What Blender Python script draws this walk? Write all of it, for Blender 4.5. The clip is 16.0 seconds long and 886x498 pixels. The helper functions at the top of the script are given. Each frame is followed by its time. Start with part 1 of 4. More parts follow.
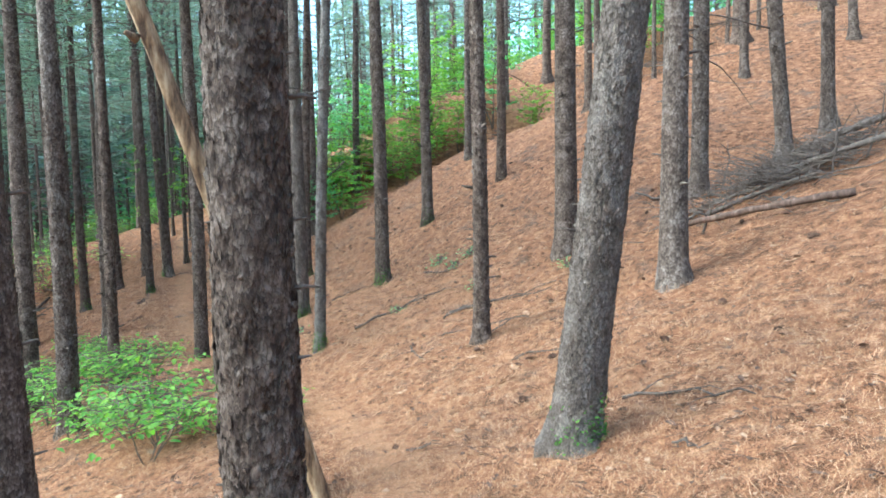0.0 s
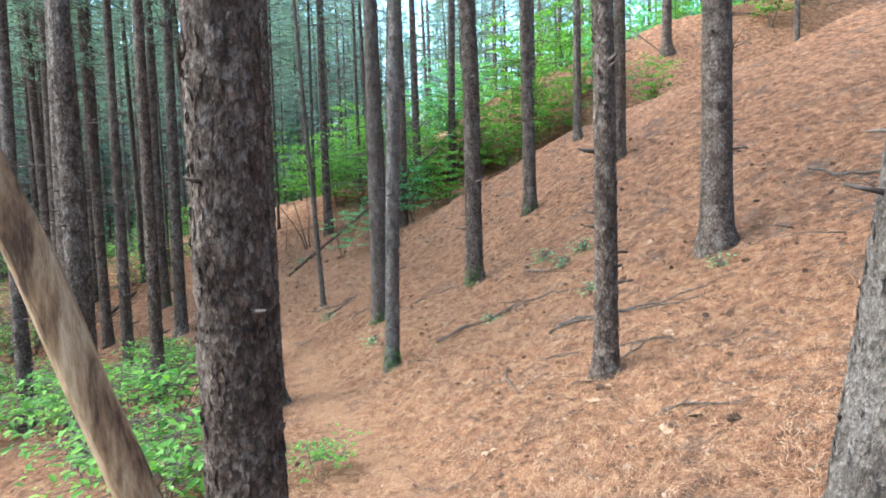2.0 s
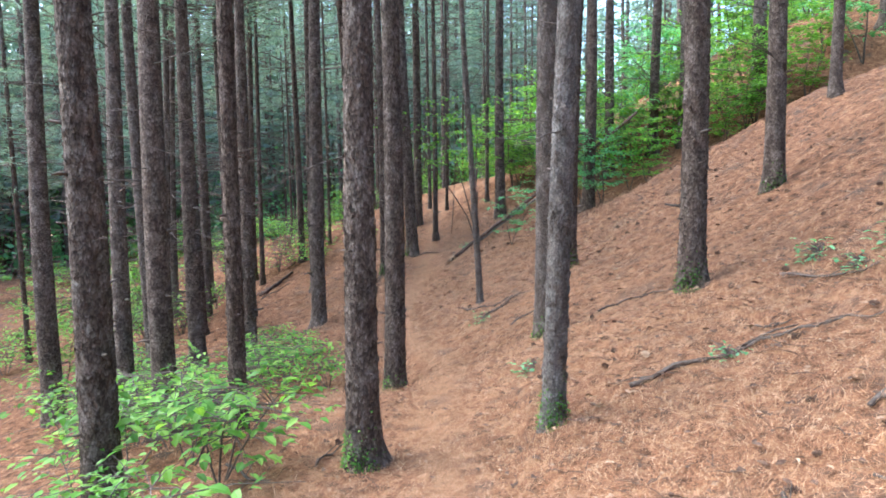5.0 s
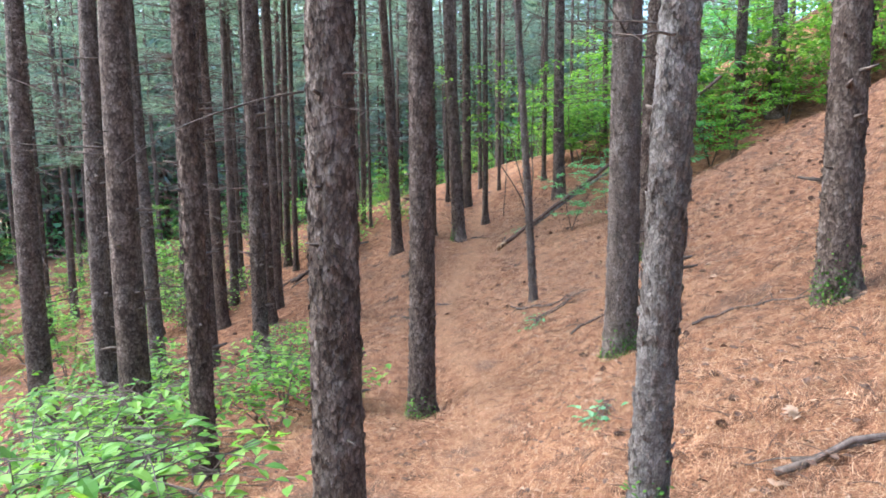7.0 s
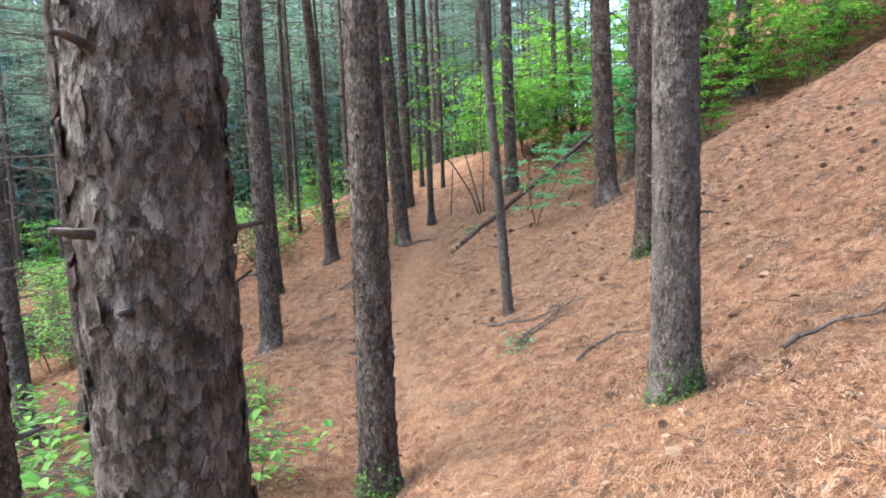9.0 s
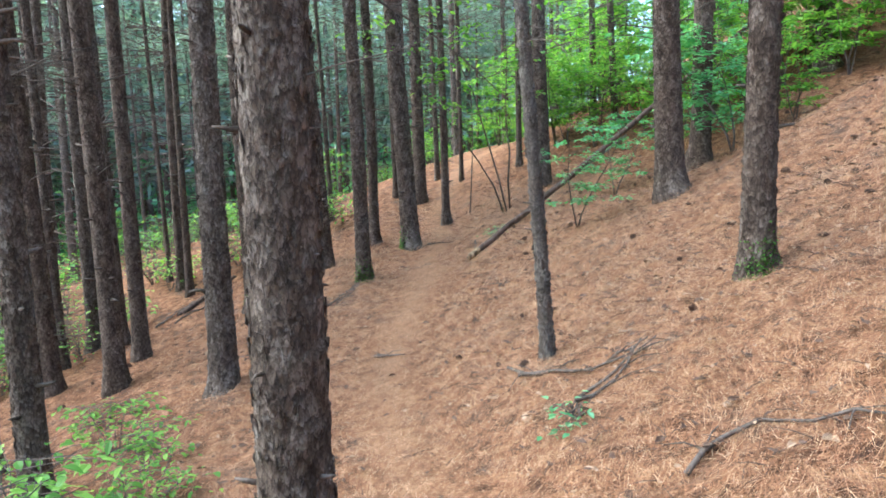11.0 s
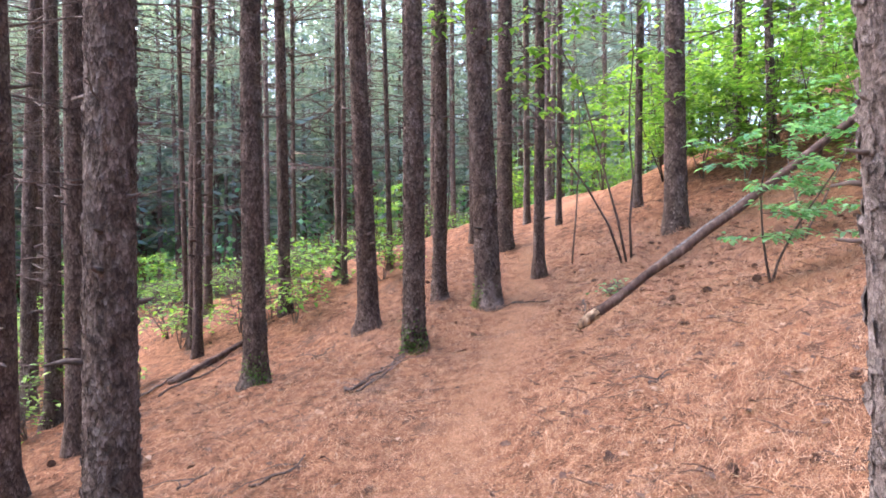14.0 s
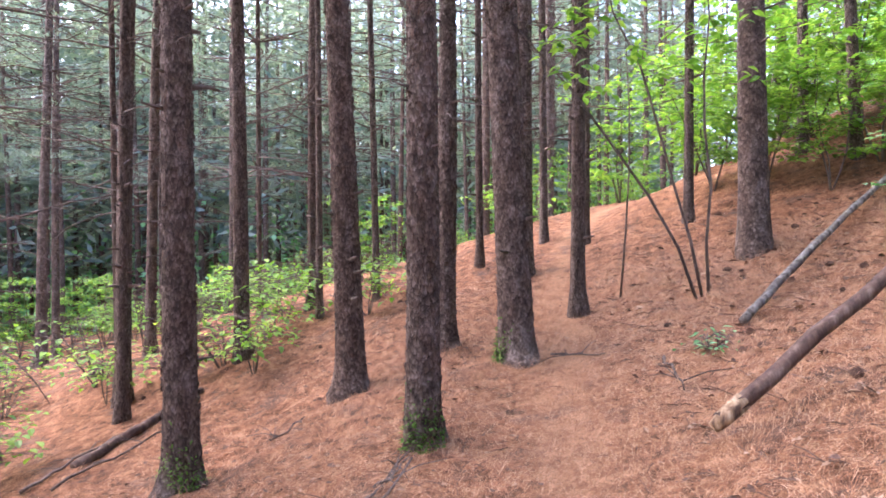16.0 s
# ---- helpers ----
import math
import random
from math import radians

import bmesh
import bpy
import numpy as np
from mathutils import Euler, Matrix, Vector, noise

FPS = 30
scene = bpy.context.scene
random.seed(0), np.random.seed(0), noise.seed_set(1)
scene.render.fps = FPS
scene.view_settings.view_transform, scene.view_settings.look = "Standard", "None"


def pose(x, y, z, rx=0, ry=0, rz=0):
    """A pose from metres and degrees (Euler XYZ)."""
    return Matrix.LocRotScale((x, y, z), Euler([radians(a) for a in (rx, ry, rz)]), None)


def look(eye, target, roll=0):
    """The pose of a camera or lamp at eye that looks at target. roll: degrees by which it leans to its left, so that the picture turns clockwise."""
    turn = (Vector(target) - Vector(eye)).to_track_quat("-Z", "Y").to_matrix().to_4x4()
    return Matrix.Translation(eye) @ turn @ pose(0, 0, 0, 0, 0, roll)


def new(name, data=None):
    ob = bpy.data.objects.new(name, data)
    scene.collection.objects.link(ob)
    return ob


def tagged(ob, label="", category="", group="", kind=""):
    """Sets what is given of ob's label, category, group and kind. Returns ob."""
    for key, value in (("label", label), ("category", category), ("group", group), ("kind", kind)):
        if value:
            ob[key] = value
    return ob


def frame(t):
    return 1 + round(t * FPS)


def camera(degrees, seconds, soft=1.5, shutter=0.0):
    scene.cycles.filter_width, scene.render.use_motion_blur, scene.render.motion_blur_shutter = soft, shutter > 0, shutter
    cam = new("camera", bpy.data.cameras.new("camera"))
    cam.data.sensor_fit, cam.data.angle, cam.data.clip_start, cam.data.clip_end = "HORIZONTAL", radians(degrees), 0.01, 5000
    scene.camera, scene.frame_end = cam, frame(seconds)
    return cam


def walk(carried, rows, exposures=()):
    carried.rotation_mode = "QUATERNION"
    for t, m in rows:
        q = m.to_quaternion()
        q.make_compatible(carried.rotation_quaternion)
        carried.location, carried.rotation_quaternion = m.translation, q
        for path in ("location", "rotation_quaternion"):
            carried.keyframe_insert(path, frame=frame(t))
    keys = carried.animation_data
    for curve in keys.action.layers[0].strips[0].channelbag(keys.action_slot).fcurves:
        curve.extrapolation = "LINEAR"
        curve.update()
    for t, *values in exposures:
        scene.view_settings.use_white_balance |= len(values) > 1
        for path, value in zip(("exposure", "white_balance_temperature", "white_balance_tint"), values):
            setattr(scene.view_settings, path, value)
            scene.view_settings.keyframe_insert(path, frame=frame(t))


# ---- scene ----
cam = camera(65.3, 16.0, soft=1.7)
PATH = [
    (0.0, -0.000, 0.000, 1.500, 85.22, 1.40, 0.94),
    (0.5, -0.031, 0.586, 1.466, 85.91, 1.60, 2.83),
    (1.0, -0.030, 1.154, 1.408, 85.87, 1.83, 4.34),
    (1.5, -0.040, 1.725, 1.332, 85.61, 1.92, 6.83),
    (2.0, -0.068, 2.264, 1.292, 85.00, 1.98, 9.46),
    (2.5, -0.076, 2.821, 1.216, 84.60, 2.08, 13.03),
    (3.0, -0.177, 3.339, 1.147, 84.60, 2.00, 15.69),
    (3.5, -0.276, 3.853, 1.104, 84.74, 1.99, 18.60),
    (4.0, -0.415, 4.337, 1.091, 84.66, 1.65, 20.78),
    (4.5, -0.557, 4.849, 1.009, 84.66, 1.30, 22.97),
    (5.0, -0.704, 5.370, 0.937, 84.52, 1.05, 24.92),
    (5.2, -0.780, 5.576, 0.911, 84.41, 0.84, 25.83),
    (7.3, -1.518, 7.385, 0.778, 83.02, 1.05, 29.64),
    (7.5, -1.625, 7.539, 0.754, 83.04, 1.11, 29.01),
    (8.0, -1.914, 7.940, 0.679, 83.13, 1.40, 27.05),
    (8.2, -2.032, 8.099, 0.646, 83.02, 1.56, 25.85),
    (10.3, -3.171, 10.179, 0.417, 83.81, 2.95, 23.23),
    (10.5, -3.245, 10.412, 0.400, 83.70, 2.88, 23.89),
    (11.0, -3.374, 10.980, 0.345, 83.54, 2.48, 25.79),
    (11.5, -3.542, 11.505, 0.282, 84.45, 2.24, 27.64),
    (12.0, -3.771, 12.010, 0.182, 85.65, 1.98, 28.98),
    (12.5, -4.001, 12.515, 0.105, 86.88, 1.54, 30.44),
    (13.0, -4.273, 13.003, 0.042, 87.88, 1.14, 31.38),
    (13.5, -4.551, 13.467, -0.054, 88.43, 0.85, 32.22),
    (14.0, -4.901, 13.876, -0.077, 89.05, 0.48, 32.79),
    (14.5, -5.259, 14.305, -0.134, 89.72, 0.44, 33.64),
    (15.0, -5.654, 14.703, -0.132, 90.24, 0.47, 33.88),
    (15.5, -5.993, 15.150, -0.066, 90.51, 0.56, 33.63),
    (16.0, -6.337, 15.597, 0.025, 90.27, 0.49, 31.03),
]
walk(cam, [(t, pose(x, y, z, rx, ry, rz)) for t, x, y, z, rx, ry, rz in PATH], exposures=[(0.0, 2.92, 5150, -12), (4.0, 3.0, 5250, -3), (7.5, 3.3, 5450, 3), (10.5, 3.4, 5400, -6), (12.0, 3.5, 5350, -6), (13.0, 3.6, 5750, 13), (16.0, 3.75, 6000, 26)])

# ---- daylight: a bright, hazy sky over the canopy ----
world = bpy.data.worlds.new("world")
scene.world = world
world.use_nodes = True
wn = world.node_tree
sky = wn.nodes.new("ShaderNodeTexSky")
sky.sky_type, sky.sun_disc = "NISHITA", False
sky.sun_elevation, sky.sun_rotation = radians(44), radians(-100)
sky.air_density, sky.dust_density, sky.ozone_density = 1.0, 3.0, 1.0
wn.links.new(sky.outputs[0], wn.nodes["Background"].inputs[0])
wn.nodes["Background"].inputs[1].default_value = 0.15
sun = new("sun", bpy.data.lights.new("sun", "SUN"))
sun.data.energy, sun.data.angle, sun.data.color = 1.5, radians(90), (1.0, 0.96, 0.9)
sun.matrix_world = look((0, 0, 30), (30 * math.cos(radians(44)) * math.sin(radians(100)), -30 * math.cos(radians(44)) * math.cos(radians(100)), 30 - 30 * math.sin(radians(44))))


# ---- materials ----
def material(name, rough=0.9, spec=0.2):
    m = bpy.data.materials.new(name)
    m.use_nodes = True
    nt = m.node_tree
    b = nt.nodes["Principled BSDF"]
    b.inputs["Roughness"].default_value = rough
    b.inputs["Specular IOR Level"].default_value = spec
    return m, nt, b


def node(nt, kind, **inputs):
    n = nt.nodes.new(kind)
    for k, v in inputs.items():
        n.inputs[k.replace("_", " ")].default_value = v
    return n


def ramp(nt, source, stops):
    r = nt.nodes.new("ShaderNodeValToRGB")
    while len(r.color_ramp.elements) < len(stops):
        r.color_ramp.elements.new(0.5)
    for e, (p, c) in zip(r.color_ramp.elements, stops):
        e.position, e.color = p, (*c, 1)
    nt.links.new(source, r.inputs[0])
    return r.outputs[0]


def mix(nt, a, b, fac, mode="MIX"):
    m = nt.nodes.new("ShaderNodeMix")
    m.data_type, m.blend_type = "RGBA", mode
    for sock, v in ((0, fac), (6, a), (7, b)):
        if isinstance(v, (int, float)):
            m.inputs[sock].default_value = v
        elif isinstance(v, tuple):
            m.inputs[sock].default_value = (*v, 1)
        else:
            nt.links.new(v, m.inputs[sock])
    return m.outputs[2]


def coords(nt, scale=(1, 1, 1), which="Object"):
    c, mp = nt.nodes.new("ShaderNodeTexCoord"), nt.nodes.new("ShaderNodeMapping")
    mp.inputs["Scale"].default_value = scale
    nt.links.new(c.outputs[which], mp.inputs[0])
    return mp.outputs[0]


def textured(nt, kind, vec, **inputs):
    n = node(nt, kind, **inputs)
    nt.links.new(vec, n.inputs["Vector"])
    return n


def bump(nt, b, src, strength, dist):
    n = node(nt, "ShaderNodeBump", Strength=strength, Distance=dist)
    nt.links.new(src, n.inputs["Height"])
    nt.links.new(n.outputs[0], b.inputs["Normal"])


def litter_material():
    m, nt, b = material("needle_litter", 0.95, 0.1)
    v = coords(nt)
    big = textured(nt, "ShaderNodeTexNoise", v, Scale=0.7, Detail=4.0).outputs[0]
    mid = textured(nt, "ShaderNodeTexNoise", v, Scale=7.5, Detail=6.0, Roughness=0.72).outputs[0]
    warp = textured(nt, "ShaderNodeTexNoise", coords(nt, (30, 130, 60)), Scale=1.0, Detail=3.0, Distortion=1.6).outputs[0]
    warp2 = textured(nt, "ShaderNodeTexNoise", coords(nt, (120, 28, 60)), Scale=1.0, Detail=3.0, Distortion=1.6).outputs[0]
    c1 = ramp(nt, big, [(0.3, (0.22, 0.098, 0.05)), (0.7, (0.34, 0.165, 0.088))])
    c2 = ramp(nt, mid, [(0.37, (0.03, 0.017, 0.013)), (0.48, (0.20, 0.092, 0.05)), (0.68, (0.46, 0.25, 0.142))])
    c = mix(nt, c1, c2, 0.7)
    grain = mix(nt, warp, warp2, 0.5)
    c = mix(nt, c, ramp(nt, grain, [(0.35, (0.16, 0.12, 0.1)), (0.5, (0.9, 0.9, 0.9)), (0.66, (1.6, 1.55, 1.5))]), 0.95, "MULTIPLY")
    tread = nt.nodes.new("ShaderNodeAttribute")
    tread.attribute_name = "worn"
    ragged = mix(nt, tread.outputs["Fac"], mid, 0.4, "MULTIPLY")
    c = mix(nt, c, ramp(nt, grain, [(0.3, (0.28, 0.142, 0.078)), (0.7, (0.46, 0.26, 0.15))]), ragged)
    dirt = textured(nt, "ShaderNodeTexNoise", v, Scale=1.9, Detail=6.0, Roughness=0.7).outputs[0]
    c = mix(nt, c, (0.10, 0.072, 0.06), ramp(nt, dirt, [(0.54, (0, 0, 0)), (0.70, (0.8, 0.8, 0.8))]))
    nt.links.new(c, b.inputs["Base Color"])
    bump(nt, b, grain, 1.0, 0.03)
    return m


def needle_material():
    m, nt, b = material("dry_needle", 0.7, 0.25)
    g = nt.nodes.new("ShaderNodeNewGeometry")
    c = ramp(nt, g.outputs["Random Per Island"], [(0.0, (0.055, 0.025, 0.017)), (0.3, (0.22, 0.096, 0.046)), (0.7, (0.41, 0.205, 0.105)), (1.0, (0.60, 0.38, 0.235))])
    nt.links.new(c, b.inputs["Base Color"])
    return m


def bark_material(name, dark, mid_c, light, scale=1.0):
    """Overlapping bark scales: each tilts its own way and lifts at one edge."""
    m, nt, b = material(name, 0.9, 0.2)
    v = coords(nt, (1, 1, 0.55))
    warp = textured(nt, "ShaderNodeTexNoise", v, Scale=22.0, Detail=5.0, Roughness=0.75)
    vv = nt.nodes.new("ShaderNodeVectorMath")
    vv.operation = "MULTIPLY_ADD"
    vv.inputs[1].default_value = (0.07, 0.07, 0.07)
    nt.links.new(warp.outputs["Color"], vv.inputs[0])
    nt.links.new(v, vv.inputs[2])
    size = 40.0 * scale
    cell = textured(nt, "ShaderNodeTexVoronoi", vv.outputs[0], Scale=size)
    edge = textured(nt, "ShaderNodeTexVoronoi", vv.outputs[0], Scale=size)
    edge.feature = "DISTANCE_TO_EDGE"
    off = nt.nodes.new("ShaderNodeVectorMath")
    off.operation = "SUBTRACT"
    nt.links.new(vv.outputs[0], off.inputs[0])
    nt.links.new(cell.outputs["Position"], off.inputs[1])
    way = nt.nodes.new("ShaderNodeVectorMath")
    way.operation = "SUBTRACT"
    way.inputs[1].default_value = (0.5, 0.5, 0.95)
    nt.links.new(cell.outputs["Color"], way.inputs[0])
    tilt = nt.nodes.new("ShaderNodeVectorMath")
    tilt.operation = "DOT_PRODUCT"
    nt.links.new(off.outputs[0], tilt.inputs[0])
    nt.links.new(way.outputs[0], tilt.inputs[1])
    lift = nt.nodes.new("ShaderNodeMapRange")
    lift.inputs["From Min"].default_value, lift.inputs["From Max"].default_value = -0.5 / size, 0.5 / size
    nt.links.new(tilt.outputs["Value"], lift.inputs["Value"])
    fine = textured(nt, "ShaderNodeTexNoise", coords(nt, (1, 1, 0.5)), Scale=110.0, Detail=4.0, Roughness=0.7).outputs[0]
    mid = textured(nt, "ShaderNodeTexNoise", coords(nt, (1, 1, 0.6)), Scale=13.0, Detail=4.0, Roughness=0.6).outputs[0]
    big = textured(nt, "ShaderNodeTexNoise", coords(nt, (1, 1, 0.35)), Scale=3.0, Detail=3.0).outputs[0]
    tone = mix(nt, mid, lift.outputs[0], 0.3)
    c = ramp(nt, tone, [(0.30, dark), (0.48, mid_c), (0.72, light)])
    c = mix(nt, c, ramp(nt, edge.outputs["Distance"], [(0.0, (0.3, 0.26, 0.25)), (0.14, (1, 1, 1))]), 0.75, "MULTIPLY")
    c = mix(nt, c, ramp(nt, fine, [(0.25, (0.65, 0.63, 0.61)), (0.7, (1.2, 1.2, 1.2))]), 0.7, "MULTIPLY")
    c = mix(nt, c, ramp(nt, big, [(0.3, (0.78, 0.73, 0.70)), (0.7, (1.15, 1.15, 1.17))]), 0.8, "MULTIPLY")
    info = nt.nodes.new("ShaderNodeObjectInfo")
    c = mix(nt, c, ramp(nt, info.outputs["Random"], [(0.0, (0.88, 0.78, 0.73)), (0.5, (1.0, 0.95, 0.93)), (1.0, (1.1, 1.1, 1.12))]), 1.0, "MULTIPLY")
    nt.links.new(c, b.inputs["Base Color"])
    bump(nt, b, mix(nt, lift.outputs[0], mix(nt, mid, fine, 0.5), 0.55), 1.0, 0.03)
    return m


def simple(name, stops, scale, rough=0.9, stretch=(1, 1, 1), relief=0.4, dist=0.01, spec=0.2):
    m, nt, b = material(name, rough, spec)
    n = textured(nt, "ShaderNodeTexNoise", coords(nt, stretch), Scale=scale, Detail=5.0, Roughness=0.65).outputs[0]
    info = nt.nodes.new("ShaderNodeObjectInfo")
    c = mix(nt, ramp(nt, n, stops), ramp(nt, info.outputs["Random"], [(0, (0.75, 0.75, 0.75)), (1, (1.15, 1.12, 1.1))]), 1.0, "MULTIPLY")
    nt.links.new(c, b.inputs["Base Color"])
    bump(nt, b, n, relief, dist)
    return m


def leaf_material(name, stops, glow=0.45):
    m, nt, b = material(name, 0.5, 0.35)
    g = nt.nodes.new("ShaderNodeNewGeometry")
    c = ramp(nt, g.outputs["Random Per Island"], stops)
    nt.links.new(c, b.inputs["Base Color"])
    tr = nt.nodes.new("ShaderNodeBsdfTranslucent")
    nt.links.new(mix(nt, c, (1.35, 1.3, 0.6), 1.0, "MULTIPLY"), tr.inputs[0])
    ms = nt.nodes.new("ShaderNodeMixShader")
    ms.inputs[0].default_value = glow
    nt.links.new(b.outputs[0], ms.inputs[1])
    nt.links.new(tr.outputs[0], ms.inputs[2])
    nt.links.new(ms.outputs[0], nt.nodes["Material Output"].inputs[0])
    return m


LITTER = litter_material()
NEEDLE = needle_material()
BARK = bark_material("pine_bark", (0.042, 0.029, 0.023), (0.112, 0.083, 0.067), (0.29, 0.245, 0.213))
BARK_GREY = bark_material("grey_pine_bark", (0.085, 0.07, 0.061), (0.175, 0.153, 0.137), (0.33, 0.30, 0.28), 1.5)
TWIG = simple("dead_twig", [(0.3, (0.05, 0.036, 0.03)), (0.7, (0.17, 0.13, 0.11))], 25, stretch=(1, 1, 0.3))
PALE = simple("peeled_wood", [(0.38, (0.07, 0.04, 0.025)), (0.50, (0.24, 0.15, 0.085)), (0.64, (0.46, 0.33, 0.21))], 7, stretch=(2.5, 2.5, 0.5), rough=0.75, relief=0.6, dist=0.02)
LOGWOOD = simple("fallen_log_bark", [(0.3, (0.045, 0.028, 0.022)), (0.55, (0.12, 0.075, 0.058)), (0.8, (0.26, 0.19, 0.15))], 9, stretch=(2, 2, 0.6), relief=0.8, dist=0.02)
GREYWOOD = simple("weathered_log", [(0.35, (0.06, 0.048, 0.04)), (0.52, (0.17, 0.145, 0.125)), (0.7, (0.38, 0.345, 0.31))], 9, stretch=(2, 2, 0.6), relief=0.8, dist=0.02)
MOSS = simple("moss", [(0.3, (0.04, 0.09, 0.015)), (0.7, (0.17, 0.32, 0.05))], 60, relief=0.9, dist=0.01)
CONE = simple("cone_scale", [(0.3, (0.05, 0.028, 0.02)), (0.7, (0.17, 0.10, 0.07))], 40)
DEAD_LEAF = simple("dead_leaf", [(0.3, (0.24, 0.14, 0.085)), (0.7, (0.46, 0.31, 0.215))], 20)
# needle green with the pale blue of the distant haze mixed into its colour
HAZED_PINE_GREEN = leaf_material("pine_needles", [(0.0, (0.085, 0.135, 0.135)), (0.5, (0.15, 0.215, 0.21)), (1.0, (0.24, 0.31, 0.30))], 0.45)
LEAF = leaf_material("green_leaf", [(0.0, (0.075, 0.18, 0.03)), (0.5, (0.14, 0.30, 0.045)), (1.0, (0.26, 0.43, 0.08))], 0.5)
LEAF_COOL = leaf_material("cool_green_leaf", [(0.0, (0.07, 0.20, 0.09)), (0.5, (0.13, 0.33, 0.17)), (1.0, (0.25, 0.48, 0.30))], 0.55)


# ---- builders ----
def mesh_of(name, verts, faces, mat, smooth=True):
    me = bpy.data.meshes.new(name)
    me.from_pydata([tuple(v) for v in verts], [], [tuple(f) for f in faces])
    me.materials.append(mat)
    if smooth:
        me.polygons.foreach_set("use_smooth", [True] * len(me.polygons))
    me.update()
    return me


def mesh_arrays(name, verts, corners, size, mat):
    """A mesh of many faces with the same number of corners, from arrays."""
    me = bpy.data.meshes.new(name)
    n = len(corners) // size
    me.vertices.add(len(verts))
    me.vertices.foreach_set("co", np.asarray(verts, np.float32).ravel())
    me.loops.add(len(corners))
    me.loops.foreach_set("vertex_index", np.asarray(corners, np.int32))
    me.polygons.add(n)
    me.polygons.foreach_set("loop_start", np.arange(0, n * size, size, dtype=np.int32))
    me.polygons.foreach_set("loop_total", np.full(n, size, np.int32))
    me.materials.append(mat)
    me.update(calc_edges=True)
    me.validate()
    return me


def child(name, me, parent, m=None, label="", kind=""):
    ob = new(name, me)
    ob.parent = parent
    if m is not None:
        ob.matrix_basis = m
    return tagged(ob, label=label, kind=kind)


class Shape:
    """Gathers verts and faces of one mesh."""
    def __init__(self):
        self.v, self.f = [], []

    def tube(self, pts, radii, sides=6, wobble=0.0, rng=None, cap=True):
        pts = [Vector(p) for p in pts]
        base = len(self.v)
        for i, p in enumerate(pts):
            d = (pts[min(i + 1, len(pts) - 1)] - pts[max(i - 1, 0)]).normalized()
            a = d.cross(Vector((0.31, 0.2, 0.93)) if abs(d.z) < 0.9 else Vector((1, 0.1, 0))).normalized()
            b = d.cross(a)
            for k in range(sides):
                w = 2 * math.pi * k / sides
                r = radii[i] * (1 + (rng.uniform(-wobble, wobble) if rng else 0))
                self.v.append(p + (a * math.cos(w) + b * math.sin(w)) * r)
        for i in range(len(pts) - 1):
            for k in range(sides):
                q = base + i * sides
                self.f.append((q + k, q + (k + 1) % sides, q + sides + (k + 1) % sides, q + sides + k))
        if cap:
            self.f.append(tuple(base + k for k in reversed(range(sides))))
            self.f.append(tuple(base + (len(pts) - 1) * sides + k for k in range(sides)))

    def leaf(self, p, d, up, length, width, fold=0.25):
        """A pointed oval leaf, folded along its rib and drooping."""
        d, up = Vector(d).normalized(), Vector(up)
        s = d.cross(up)
        if s.length < 1e-3:
            s = Vector((1, 0, 0))
        s.normalize()
        n = s.cross(d)
        b = len(self.v)
        p = Vector(p)
        for t, w, z in ((0.0, 0.0, 0), (0.35, 0.5, 0), (0.72, 0.38, -0.06), (1.0, 0.0, -0.16)):
            c = p + d * length * t + n * z * length
            if w == 0:
                self.v.append(c)
            else:
                self.v += [c + s * width * w + n * fold * width * w, c, c - s * width * w + n * fold * width * w]
        self.f += [(b, b + 1, b + 2), (b, b + 2, b + 3), (b + 1, b + 4, b + 5, b + 2), (b + 2, b + 5, b + 6, b + 3), (b + 4, b + 7, b + 5), (b + 5, b + 7, b + 6)]

    def mesh(self, name, mat, smooth=True):
        return mesh_of(name, self.v, self.f, mat, smooth)


# ---- the hillside and its trail ----
AXIS = np.array([(0.9, -14), (0.35, -6), (0.0, 0.0), (-0.05, 2.5), (-0.6, 5.2), (-1.6, 7.6), (-3.1, 10.3), (-4.2, 12.9),
                 (-6.3, 15.8), (-7.6, 19.0), (-8.5, 21.3), (-9.3, 23.3), (-9.95, 26.2), (-9.8, 30), (-9.0, 36), (-9, 46)], float)


def spline(p, n=12):
    """A smooth line through the points p."""
    q = np.vstack([2 * p[0] - p[1], p, 2 * p[-1] - p[-2]])
    res = []
    for i in range(1, len(q) - 2):
        a, b, c, d = q[i - 1:i + 3]
        for t in np.arange(n) / n:
            res.append(.5 * (2 * b + (c - a) * t + (2 * a - 5 * b + 4 * c - d) * t * t + (3 * b - a - 3 * c + d) * t ** 3))
    res.append(p[-1])
    return np.array(res)


TRAIL = spline(AXIS)
ALONG = np.concatenate([[0], np.cumsum(np.linalg.norm(np.diff(TRAIL, axis=0), axis=1))])
ALONG -= ALONG[np.argmin(np.linalg.norm(TRAIL, axis=1))]
TANG = np.gradient(TRAIL, axis=0)
TANG /= np.linalg.norm(TANG, axis=1)[:, None]
S_KNOT = np.array([-14, 0, 3, 6, 9, 12, 15, 17.5, 20, 23, 25, 28, 32, 46.])
S_RISE = np.array([0.9, 0.04, -0.26, -0.61, -1.0, -1.11, -1.42, -1.5, -1.16, -0.87, -0.32, 0.5, 1.15, 2.0])
STEEP_S = np.array([0, 9, 12, 14, 17, 20, 22, 25, 28, 32])
STEEP = np.array([0.8, 0.82, 1.0, 1.12, 1.0, 0.95, 0.72, 0.66, 0.8, 1.0])
D_KNOT = np.array([-60, -30, -12, -6, -3, -1.2, -0.35, 0.3, 0.8, 1.5, 3.0, 5.0, 8.0, 14.0, 30, 70])
